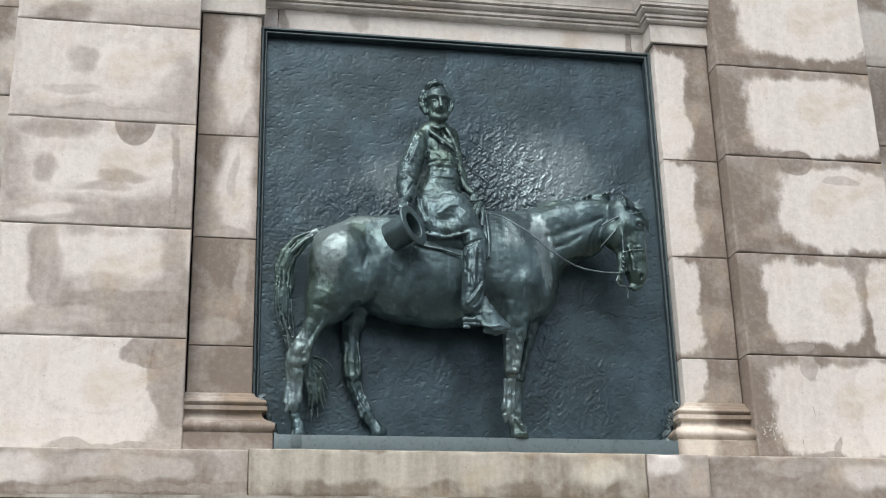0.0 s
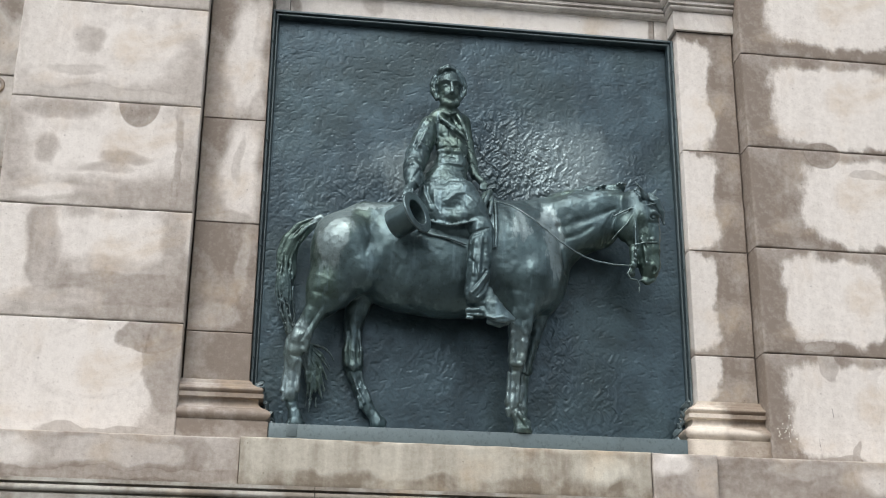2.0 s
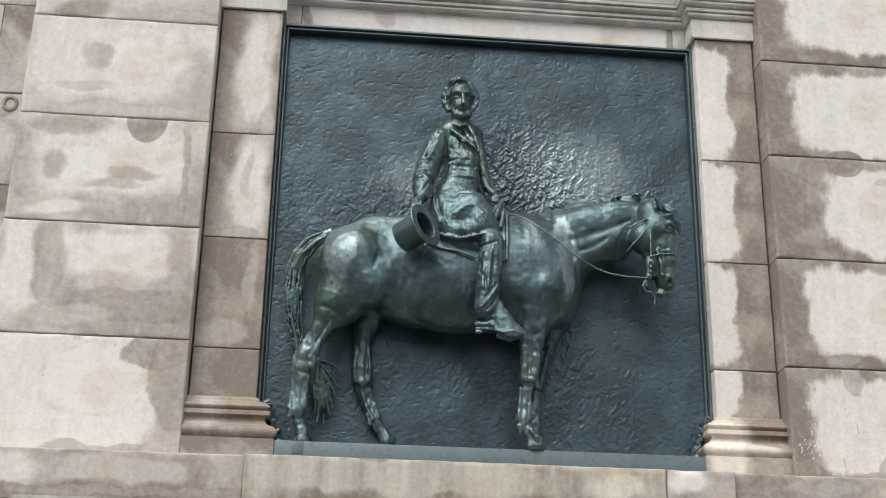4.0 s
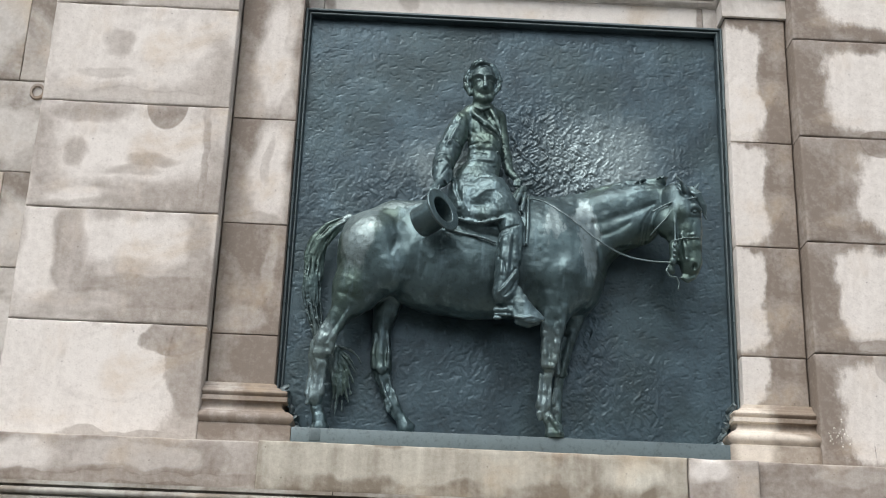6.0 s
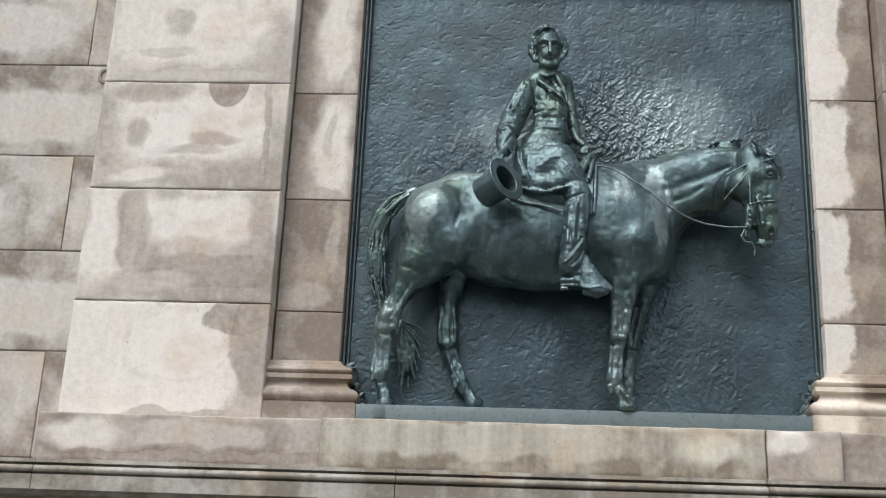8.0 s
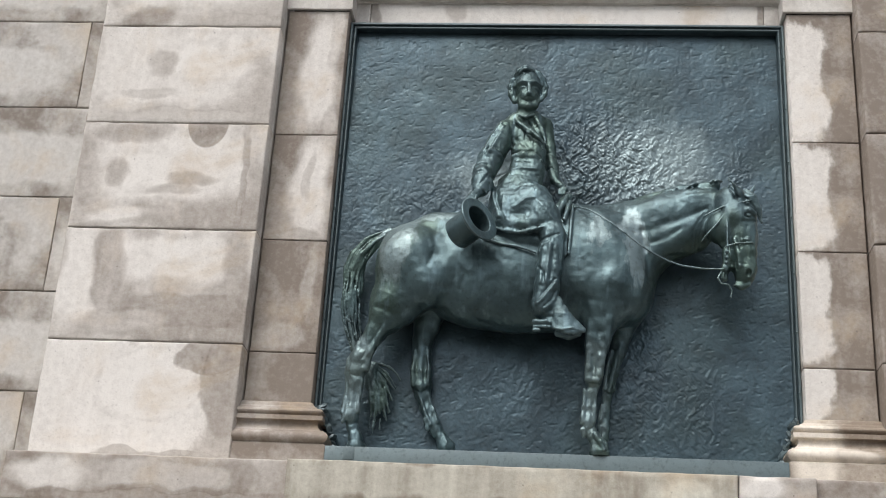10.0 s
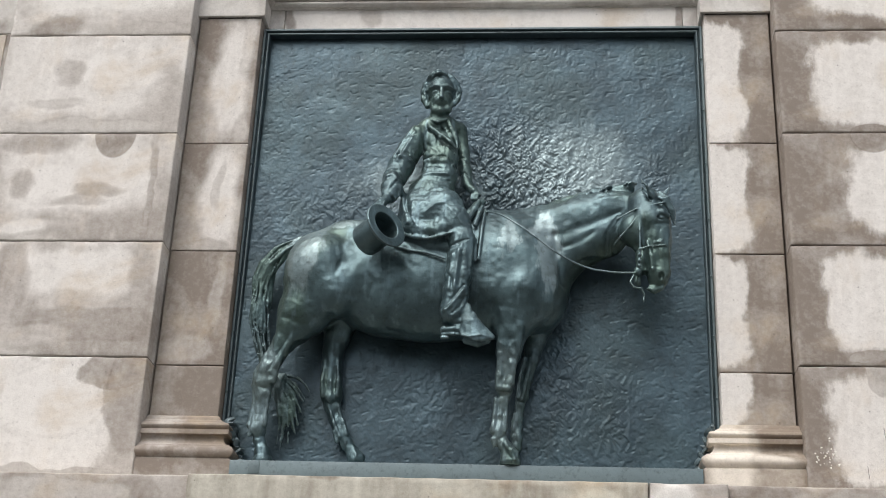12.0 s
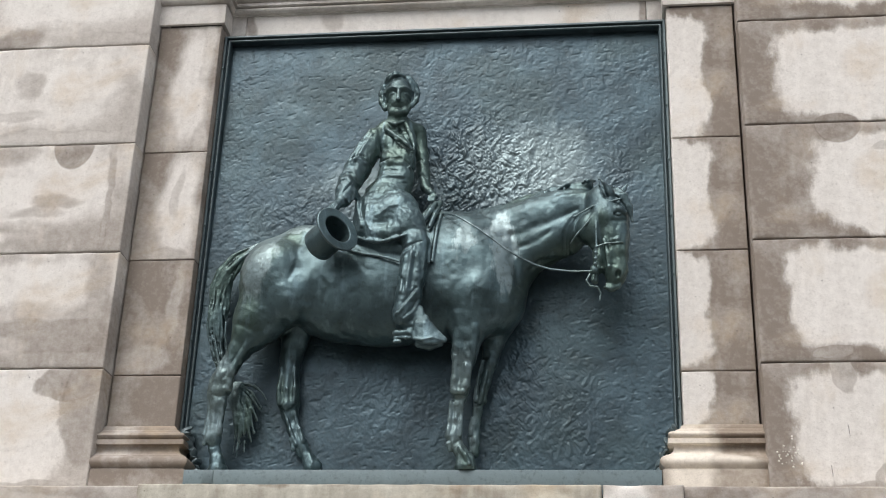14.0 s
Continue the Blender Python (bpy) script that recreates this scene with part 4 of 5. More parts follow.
horse.limb([(-0.957, -0.265, 4.192, 0.096), (-0.972, -0.265, 4.164, 0.088), (-1.018, -0.260, 4.089, 0.062), (-1.063, -0.250, 3.996, 0.051), (-1.098, -0.245, 3.922, 0.055), (-1.115, -0.235, 3.850, 0.053), (-1.118, -0.230, 3.791, 0.044), (-1.124, -0.220, 3.701, 0.036), (-1.131, -0.210, 3.630, 0.043), (-1.135, -0.210, 3.591, 0.045), (-1.119, -0.205, 3.527, 0.032), (-1.103, -0.205, 3.475, 0.040), (-1.094, -0.205, 3.423, 0.054)], 0.9, 0.016)
horse.limb([(-1.000, -0.280, 4.213, 0.033), (-1.053, -0.270, 4.099, 0.022), (-1.107, -0.260, 3.992, 0.022), (-1.150, -0.240, 3.909, 0.022), (-1.159, -0.235, 3.836, 0.024)], 0.8, 0.012)
horse.limb([(-0.950, -0.315, 4.113, 0.026), (-1.009, -0.295, 4.023, 0.022), (-1.048, -0.285, 3.944, 0.025), (-1.064, -0.270, 3.861, 0.025)], 0.8, 0.016)
horse.limb([(-1.159, -0.230, 3.824, 0.018), (-1.169, -0.215, 3.694, 0.018), (-1.175, -0.210, 3.616, 0.023)], 1, 0.006)
horse.limb([(-1.084, -0.250, 3.793, 0.014), (-1.093, -0.240, 3.689, 0.013), (-1.095, -0.235, 3.615, 0.018)], 1, 0.006)
horse.stroke([(-0.982, 4.095, 0.009), (-1.040, 3.997, 0.011), (-1.082, 3.911, 0.009)], 0.0046)
horse.stroke([(-1.111, 3.768, 0.007), (-1.120, 3.686, 0.008), (-1.124, 3.628, 0.006)], 0.0033)
horse.stroke([(-1.143, 3.820, 0.006), (-1.102, 3.808, 0.009), (-1.059, 3.834, 0.005)], 0.0037)
horse.stroke([(-1.170, 3.558, 0.009), (-1.125, 3.539, 0.009), (-1.087, 3.560, 0.006)], 0.0041)
horse.limb([(-1.169, -0.225, 3.599, 0.014), (-1.173, -0.225, 3.559, 0.014)], 1, 0.008)
horse.stroke([(-1.143, 3.449, 0.005), (-1.091, 3.453, 0.006), (-1.054, 3.448, 0.005)], 0.0026)
# far hind leg and sheath
horse.limb([(-0.735, -0.130, 4.315, 0.128), (-0.751, -0.120, 4.185, 0.075), (-0.764, -0.110, 4.083, 0.060), (-0.768, -0.105, 3.998, 0.056), (-0.764, -0.100, 3.897, 0.063), (-0.761, -0.100, 3.826, 0.059), (-0.749, -0.100, 3.752, 0.044), (-0.720, -0.100, 3.678, 0.038), (-0.691, -0.100, 3.606, 0.042), (-0.664, -0.100, 3.560, 0.036), (-0.630, -0.100, 3.515, 0.033), (-0.603, -0.100, 3.469, 0.051)], 0.9, 0.016)
horse.limb([(-0.803, -0.140, 4.010, 0.012), (-0.810, -0.152, 3.890, 0.013), (-0.801, -0.145, 3.811, 0.012)], 1, 0.006)
horse.limb([(-0.767, -0.140, 4.011, 0.012), (-0.762, -0.152, 3.891, 0.013), (-0.759, -0.145, 3.812, 0.012)], 1, 0.006)
horse.limb([(-0.731, -0.140, 4.012, 0.012), (-0.719, -0.152, 3.893, 0.013), (-0.720, -0.145, 3.813, 0.012)], 1, 0.006)
horse.ball((-0.758, -0.145, 3.799), (0.029, 0.022, 0.032), 0, 0.008)
horse.limb([(-0.767, -0.135, 3.761, 0.013), (-0.731, -0.133, 3.662, 0.013), (-0.696, -0.133, 3.583, 0.015)], 1, 0.006)
horse.limb([(-0.716, -0.125, 3.765, 0.013), (-0.686, -0.125, 3.666, 0.013), (-0.658, -0.125, 3.600, 0.015)], 1, 0.006)
horse.limb([(-0.723, -0.130, 3.610, 0.015), (-0.708, -0.130, 3.558, 0.015)], 1, 0.006)
horse.limb([(-0.686, -0.200, 4.291, 0.056), (-0.592, -0.200, 4.237, 0.041), (-0.539, -0.200, 4.228, 0.011)], 1, 0.02)
# near fore leg
horse.limb([(0.282, -0.280, 4.325, 0.161), (0.254, -0.300, 4.214, 0.102), (0.243, -0.305, 4.144, 0.080)], 0.85, 0.05)
horse.limb([(0.250, -0.303, 4.179, 0.087), (0.243, -0.305, 4.144, 0.080), (0.227, -0.295, 4.029, 0.067), (0.214, -0.290, 3.927, 0.050), (0.211, -0.285, 3.848, 0.048), (0.208, -0.280, 3.804, 0.039), (0.195, -0.275, 3.746, 0.030), (0.189, -0.270, 3.662, 0.030), (0.182, -0.270, 3.584, 0.037), (0.191, -0.270, 3.542, 0.032), (0.219, -0.270, 3.501, 0.032), (0.244, -0.270, 3.457, 0.046), (0.246, -0.270, 3.425, 0.060)], 0.9, 0.014)
horse.limb([(0.192, -0.350, 4.144, 0.022), (0.183, -0.335, 3.998, 0.020), (0.180, -0.325, 3.885, 0.018), (0.177, -0.315, 3.819, 0.018)], 0.8, 0.01)
horse.limb([(0.285, -0.375, 4.168, 0.029), (0.274, -0.350, 4.062, 0.025), (0.249, -0.330, 3.951, 0.021), (0.240, -0.320, 3.839, 0.021)], 0.8, 0.012)
horse.stroke([(0.233, 4.083, 0.009), (0.218, 3.971, 0.011), (0.209, 3.867, 0.008)], 0.0048)
horse.limb([(0.177, -0.320, 3.817, 0.016), (0.230, -0.325, 3.810, 0.016)], 0.9, 0.008)
horse.stroke([(0.168, 3.784, 0.009), (0.204, 3.774, 0.009), (0.243, 3.792, 0.006)], 0.0041)
horse.limb([(0.166, -0.290, 3.763, 0.014), (0.160, -0.285, 3.667, 0.014), (0.153, -0.285, 3.586, 0.019)], 1, 0.006)
horse.limb([(0.220, -0.290, 3.775, 0.013), (0.216, -0.285, 3.668, 0.012), (0.212, -0.285, 3.587, 0.016)], 1, 0.006)
horse.stroke([(0.143, 3.545, 0.008), (0.173, 3.528, 0.010), (0.205, 3.551, 0.007)], 0.0045)
horse.limb([(0.156, -0.280, 3.542, 0.018), (0.160, -0.275, 3.511, 0.014)], 1, 0.006)
horse.limb([(0.216, -0.310, 3.516, 0.014), (0.246, -0.315, 3.471, 0.014), (0.270, -0.315, 3.428, 0.014)], 1, 0.008)
# far fore leg
horse.limb([(0.397, -0.160, 4.302, 0.126), (0.369, -0.150, 4.149, 0.055), (0.346, -0.140, 4.031, 0.042), (0.320, -0.135, 3.914, 0.035), (0.300, -0.130, 3.824, 0.036), (0.286, -0.130, 3.776, 0.029), (0.279, -0.130, 3.696, 0.025), (0.275, -0.130, 3.597, 0.031), (0.275, -0.130, 3.532, 0.029)], 0.9, 0.014)
horse.limb([(0.360, -0.175, 4.072, 0.015), (0.327, -0.165, 3.938, 0.013), (0.300, -0.160, 3.805, 0.018)], 1, 0.008)
horse.limb([(0.311, -0.175, 4.036, 0.011), (0.288, -0.165, 3.920, 0.011), (0.278, -0.160, 3.814, 0.015)], 1, 0.008)
horse.limb([(0.259, -0.150, 3.723, 0.011), (0.255, -0.150, 3.631, 0.013)], 1, 0.006)
# rider: trunk, neck and head
rider.limb([(-0.254, -0.295, 4.992, 0.080), (-0.232, -0.285, 5.101, 0.064), (-0.226, -0.265, 5.223, 0.064), (-0.234, -0.235, 5.352, 0.065), (-0.248, -0.210, 5.433, 0.055)], 0.9, 0.03)
rider.limb([(-0.178, -0.295, 5.001, 0.080), (-0.162, -0.285, 5.102, 0.064), (-0.159, -0.265, 5.224, 0.064), (-0.159, -0.235, 5.345, 0.062), (-0.159, -0.195, 5.442, 0.055)], 0.9, 0.035)
rider.limb([(-0.324, -0.235, 5.404, 0.055), (-0.270, -0.220, 5.462, 0.052), (-0.190, -0.205, 5.487, 0.055), (-0.120, -0.160, 5.473, 0.052)], 0.9, 0.03)
rider.limb([(-0.222, -0.220, 5.475, 0.059), (-0.216, -0.230, 5.531, 0.052), (-0.210, -0.235, 5.591, 0.052)], 1, 0.015)
rider.ball((-0.211, -0.215, 5.704), (0.087, 0.095, 0.108), 0, 0.015)
rider.ball((-0.207, -0.235, 5.610), (0.069, 0.075, 0.066), 0, 0.015)
rider.limb([(-0.258, -0.250, 5.590, 0.017), (-0.238, -0.270, 5.548, 0.022), (-0.204, -0.283, 5.534, 0.024), (-0.166, -0.268, 5.550, 0.022), (-0.145, -0.248, 5.596, 0.017)], 1, 0.014)
rider.stroke([(-0.271, 5.694, 0.010), (-0.240, 5.699, 0.011), (-0.209, 5.687, 0.010)], -0.007)
rider.stroke([(-0.192, 5.687, 0.010), (-0.161, 5.701, 0.011), (-0.133, 5.694, 0.010)], -0.007)
rider.stroke([(-0.260, 5.667, 0.007), (-0.243, 5.672, 0.008), (-0.219, 5.664, 0.007)], 0.0032)
rider.stroke([(-0.253, 5.660, 0.004), (-0.229, 5.660, 0.004)], -0.003)
rider.stroke([(-0.178, 5.665, 0.007), (-0.158, 5.673, 0.008), (-0.137, 5.669, 0.007)], 0.0032)
rider.stroke([(-0.171, 5.661, 0.004), (-0.147, 5.661, 0.004)], -0.003)
rider.stroke([(-0.226, 5.633, 0.004), (-0.246, 5.605, 0.005), (-0.252, 5.571, 0.004)], 0.0035)
rider.stroke([(-0.171, 5.634, 0.004), (-0.150, 5.607, 0.005), (-0.146, 5.576, 0.004)], 0.0035)
rider.stroke([(-0.263, 5.629, 0.010), (-0.253, 5.598, 0.010)], 0.004)
rider.stroke([(-0.137, 5.634, 0.010), (-0.143, 5.599, 0.010)], 0.004)
rider.limb([(-0.202, -0.304, 5.682, 0.010), (-0.199, -0.322, 5.625, 0.013), (-0.199, -0.326, 5.603, 0.016)], 1, 0.008)
rider.stroke([(-0.225, 5.586, 0.003), (-0.198, 5.591, 0.004), (-0.170, 5.587, 0.003)], 0.0022)
rider.stroke([(-0.218, 5.563, 0.005), (-0.197, 5.560, 0.005), (-0.177, 5.564, 0.005)], 0.003)
# hair and whiskers
rider.limb([(-0.271, -0.235, 5.763, 0.024), (-0.298, -0.235, 5.735, 0.024), (-0.311, -0.230, 5.694, 0.024), (-0.307, -0.235, 5.640, 0.023), (-0.289, -0.240, 5.591, 0.017)], 1, 0.008)
rider.limb([(-0.149, -0.235, 5.776, 0.024), (-0.125, -0.225, 5.747, 0.024), (-0.110, -0.220, 5.702, 0.024), (-0.113, -0.225, 5.652, 0.021), (-0.131, -0.235, 5.608, 0.016)], 1, 0.008)
rider.limb([(-0.261, -0.235, 5.779, 0.028), (-0.212, -0.235, 5.795, 0.028), (-0.160, -0.230, 5.787, 0.028)], 1, 0.012)
rider.limb([(-0.281, -0.245, 5.757, 0.024), (-0.261, -0.270, 5.779, 0.026), (-0.227, -0.290, 5.791, 0.023), (-0.182, -0.280, 5.786, 0.014)], 1, 0.005)
rider.stroke([(-0.305, 5.714, 0.003), (-0.318, 5.667, 0.005), (-0.304, 5.620, 0.003)], 0.005)
rider.stroke([(-0.284, 5.723, 0.003), (-0.298, 5.675, 0.005), (-0.290, 5.628, 0.003)], 0.005)
rider.stroke([(-0.115, 5.725, 0.003), (-0.104, 5.674, 0.005), (-0.118, 5.627, 0.003)], 0.005)
rider.stroke([(-0.132, 5.725, 0.003), (-0.125, 5.678, 0.005), (-0.131, 5.631, 0.003)], 0.005)
rider.stroke([(-0.278, 5.759, 0.003), (-0.248, 5.791, 0.005), (-0.199, 5.799, 0.003)], 0.005)
rider.stroke([(-0.271, 5.739, 0.003), (-0.240, 5.767, 0.005), (-0.192, 5.779, 0.003)], 0.005)
rider.stroke([(-0.171, 5.768, 0.003), (-0.143, 5.745, 0.005), (-0.129, 5.713, 0.003)], 0.005)
rider.limb([(-0.274, -0.255, 5.728, 0.017), (-0.287, -0.255, 5.688, 0.014)], 1, 0.008)
rider.limb([(-0.143, -0.245, 5.751, 0.017), (-0.125, -0.240, 5.707, 0.014)], 1, 0.008)
rider.limb([(-0.264, -0.270, 5.731, 0.014), (-0.234, -0.280, 5.753, 0.014), (-0.196, -0.275, 5.765, 0.009)], 1, 0.006)
rider.stroke([(-0.289, 5.726, 0.006), (-0.248, 5.746, 0.007), (-0.200, 5.765, 0.005)], 0.0049)
rider.stroke([(-0.322, 5.669, 0.005), (-0.297, 5.638, 0.006), (-0.300, 5.601, 0.005)], 0.0039)
rider.stroke([(-0.101, 5.681, 0.005), (-0.122, 5.649, 0.006), (-0.121, 5.623, 0.005)], 0.0039)
# collar, lapels and buttoned coat
rider.limb([(-0.277, -0.255, 5.471, 0.017), (-0.257, -0.295, 5.412, 0.017), (-0.192, -0.325, 5.344, 0.020), (-0.135, -0.330, 5.297, 0.019), (-0.107, -0.320, 5.269, 0.010)], 0.8, 0.007)
rider.limb([(-0.161, -0.250, 5.487, 0.014), (-0.134, -0.285, 5.411, 0.015), (-0.107, -0.290, 5.341, 0.014), (-0.096, -0.300, 5.275, 0.010)], 0.8, 0.007)
rider.stroke([(-0.268, 5.407, 0.007), (-0.190, 5.336, 0.008), (-0.115, 5.260, 0.006)], 0.0059)
rider.stroke([(-0.203, 5.448, 0.007), (-0.162, 5.382, 0.010), (-0.108, 5.300, 0.007)], 0.0072)
rider.limb([(-0.261, -0.265, 5.485, 0.012), (-0.216, -0.285, 5.460, 0.012), (-0.172, -0.265, 5.486, 0.012)], 1, 0.006)
rider.stroke([(-0.288, 5.202, 0.006), (-0.235, 5.206, 0.010), (-0.175, 5.204, 0.010), (-0.127, 5.183, 0.008), (-0.103, 5.158, 0.005)], 0.0072)
rider.limb([(-0.281, -0.315, 5.182, 0.013), (-0.221, -0.333, 5.186, 0.017), (-0.161, -0.330, 5.177, 0.017), (-0.119, -0.310, 5.158, 0.012)], 0.8, 0.016)
rider.stroke([(-0.289, 5.028, 0.007), (-0.246, 5.033, 0.010), (-0.186, 5.024, 0.010), (-0.133, 5.040, 0.007)], 0.0072)
rider.stroke([(-0.286, 5.078, 0.013), (-0.220, 5.086, 0.015), (-0.146, 5.083, 0.013)], -0.0093)
rider.stroke([(-0.267, 5.128, 0.005), (-0.221, 5.132, 0.007), (-0.180, 5.121, 0.005)], 0.0052)
rider.stroke([(-0.269, 5.305, 0.011), (-0.236, 5.268, 0.015), (-0.202, 5.236, 0.011)], 0.0065)
rider.ball((-0.107, -0.325, 5.225), (0.008, 0.012, 0.008), 0, 0.003)
rider.ball((-0.113, -0.325, 5.151), (0.008, 0.012, 0.008), 0, 0.003)
rider.ball((-0.119, -0.325, 5.076), (0.008, 0.012, 0.008), 0, 0.003)
# near arm, sleeve folds and the hand that grips the brim
rider.limb([(-0.338, -0.250, 5.392, 0.058), (-0.373, -0.285, 5.271, 0.073), (-0.415, -0.325, 5.146, 0.076), (-0.442, -0.370, 5.042, 0.067), (-0.454, -0.410, 4.965, 0.058), (-0.456, -0.440, 4.900, 0.049)], 0.95, 0.016)
rider.stroke([(-0.365, 5.411, 0.011), (-0.418, 5.290, 0.012), (-0.456, 5.177, 0.011)], -0.0074)
rider.stroke([(-0.345, 5.381, 0.011), (-0.390, 5.251, 0.013), (-0.431, 5.146, 0.011)], -0.0079)
rider.stroke([(-0.351, 5.360, 0.006), (-0.407, 5.238, 0.008), (-0.445, 5.153, 0.005)], 0.0059)
rider.stroke([(-0.433, 5.195, 0.006), (-0.403, 5.212, 0.010), (-0.372, 5.200, 0.011), (-0.341, 5.169, 0.006)], 0.0078)
rider.stroke([(-0.425, 5.173, 0.015), (-0.389, 5.182, 0.017), (-0.358, 5.157, 0.015)], -0.0105)
rider.stroke([(-0.486, 5.054, 0.006), (-0.460, 5.076, 0.010), (-0.423, 5.065, 0.011), (-0.399, 5.021, 0.010), (-0.385, 4.978, 0.005)], 0.0078)
rider.stroke([(-0.479, 5.024, 0.013), (-0.446, 5.037, 0.016), (-0.415, 4.999, 0.015)], -0.0105)
rider.stroke([(-0.469, 4.898, 0.005), (-0.437, 4.953, 0.008), (-0.412, 5.002, 0.005)], 0.0059)
rider.limb([(-0.492, -0.430, 4.904, 0.011), (-0.461, -0.470, 4.857, 0.010), (-0.425, -0.465, 4.867, 0.010), (-0.410, -0.420, 4.932, 0.011)], 1, 0.005)
rider.dent((-0.445, -0.475, 4.855), (0.023, 0.03, 0.020), 30, 0.006)
rider.limb([(-0.462, -0.455, 4.879, 0.029), (-0.493, -0.500, 4.825, 0.029), (-0.514, -0.540, 4.782, 0.023)], 1, 0.008)
rider.limb([(-0.469, -0.545, 4.812, 0.010), (-0.481, -0.575, 4.760, 0.008)], 1, 0.004)
rider.limb([(-0.485, -0.545, 4.805, 0.010), (-0.498, -0.575, 4.754, 0.008)], 1, 0.004)
rider.limb([(-0.501, -0.545, 4.798, 0.010), (-0.516, -0.575, 4.749, 0.008)], 1, 0.004)
rider.limb([(-0.517, -0.545, 4.790, 0.010), (-0.533, -0.575, 4.743, 0.008)], 1, 0.004)
# far arm and hand at the pommel
rider.limb([(-0.102, -0.140, 5.480, 0.049), (-0.074, -0.150, 5.321, 0.041), (-0.054, -0.180, 5.184, 0.038), (-0.034, -0.210, 5.080, 0.032)], 1, 0.018)
rider.stroke([(-0.092, 5.262, 0.006), (-0.069, 5.268, 0.008), (-0.038, 5.235, 0.006)], 0.0059)
rider.stroke([(-0.082, 5.142, 0.006), (-0.056, 5.155, 0.008), (-0.029, 5.131, 0.005)], 0.0059)
rider.limb([(-0.028, -0.220, 5.068, 0.024), (0.005, -0.240, 5.023, 0.024), (0.035, -0.250, 4.996, 0.017)], 1, 0.008)
rider.limb([(-0.003, -0.262, 4.994, 0.011), (-0.006, -0.268, 4.961, 0.009)], 1, 0.008)
rider.limb([(0.014, -0.262, 4.994, 0.011), (0.010, -0.268, 4.962, 0.009)], 1, 0.008)
rider.limb([(0.031, -0.262, 4.994, 0.011), (0.027, -0.268, 4.962, 0.009)], 1, 0.008)
# coat skirt over the lap and the hem
rider.limb([(-0.278, -0.290, 4.994, 0.090), (-0.303, -0.350, 4.857, 0.096), (-0.302, -0.390, 4.746, 0.082)], 0.85, 0.03)
rider.limb([(-0.353, -0.330, 4.912, 0.030), (-0.368, -0.370, 4.804, 0.039), (-0.354, -0.400, 4.712, 0.033)], 0.85, 0.02)
rider.limb([(-0.231, -0.310, 4.964, 0.100), (-0.156, -0.380, 4.846, 0.112), (-0.088, -0.425, 4.749, 0.088), (-0.031, -0.450, 4.676, 0.055)], 0.85, 0.03)
rider.limb([(-0.334, -0.390, 4.717, 0.036), (-0.252, -0.420, 4.677, 0.039), (-0.172, -0.440, 4.681, 0.036), (-0.092, -0.455, 4.708, 0.029)], 0.8, 0.02)
rider.limb([(-0.379, -0.415, 4.677, 0.008), (-0.308, -0.460, 4.638, 0.010), (-0.243, -0.475, 4.622, 0.010), (-0.186, -0.485, 4.623, 0.010), (-0.109, -0.495, 4.644, 0.010), (-0.033, -0.495, 4.667, 0.008)], 1, 0.006)
rider.stroke([(-0.391, 4.959, 0.015), (-0.382, 4.844, 0.018), (-0.347, 4.731, 0.018)], -0.0116)
rider.ball((-0.231, -0.390, 4.797), (0.118, 0.085, 0.105), 0, 0.04)
rider.limb([(-0.328, -0.420, 4.718, 0.039), (-0.253, -0.445, 4.681, 0.042), (-0.166, -0.460, 4.683, 0.039), (-0.090, -0.470, 4.708, 0.032)], 0.8, 0.03)
rider.stroke([(-0.364, 4.946, 0.010), (-0.362, 4.842, 0.010), (-0.335, 4.765, 0.007)], 0.006)
rider.stroke([(-0.272, 4.914, 0.007), (-0.220, 4.937, 0.008), (-0.160, 4.931, 0.007)], 0.004)
rider.stroke([(-0.245, 4.789, 0.010), (-0.193, 4.833, 0.013), (-0.141, 4.841, 0.010)], -0.005)
rider.stroke([(-0.141, 4.834, 0.010), (-0.083, 4.766, 0.013), (-0.024, 4.695, 0.010)], -0.004)
rider.stroke([(-0.324, 4.863, 0.010), (-0.322, 4.765, 0.013), (-0.289, 4.690, 0.010)], -0.006)
# near leg: knee, trouser folds, boot and stirrup hood
rider.limb([(-0.091, -0.420, 4.680, 0.065), (-0.031, -0.455, 4.611, 0.071), (-0.040, -0.470, 4.514, 0.072), (-0.050, -0.475, 4.398, 0.070), (-0.059, -0.480, 4.291, 0.070), (-0.071, -0.485, 4.208, 0.066), (-0.074, -0.490, 4.173, 0.066)], 0.85, 0.018)
rider.stroke([(-0.083, 4.501, 0.014), (-0.089, 4.403, 0.016), (-0.098, 4.301, 0.014)], -0.0105)
rider.stroke([(-0.046, 4.530, 0.012), (-0.055, 4.415, 0.014), (-0.067, 4.303, 0.012)], -0.0093)
rider.limb([(0.006, -0.485, 4.613, 0.019), (-0.001, -0.500, 4.492, 0.016), (-0.013, -0.505, 4.370, 0.014), (-0.022, -0.505, 4.252, 0.013)], 0.9, 0.014)
rider.stroke([(-0.102, 4.574, 0.006), (-0.059, 4.577, 0.010), (-0.001, 4.602, 0.006)], 0.0078)
rider.stroke([(-0.099, 4.503, 0.005), (-0.084, 4.538, 0.009), (-0.046, 4.562, 0.006)], 0.0065)
rider.stroke([(-0.028, 4.522, 0.006), (-0.034, 4.415, 0.009), (-0.040, 4.321, 0.006)], 0.0065)
rider.stroke([(-0.014, 4.327, 0.006), (-0.058, 4.253, 0.010), (-0.104, 4.193, 0.008)], 0.0078)
rider.stroke([(-0.013, 4.296, 0.010), (-0.063, 4.224, 0.014), (-0.109, 4.173, 0.010)], -0.0093)
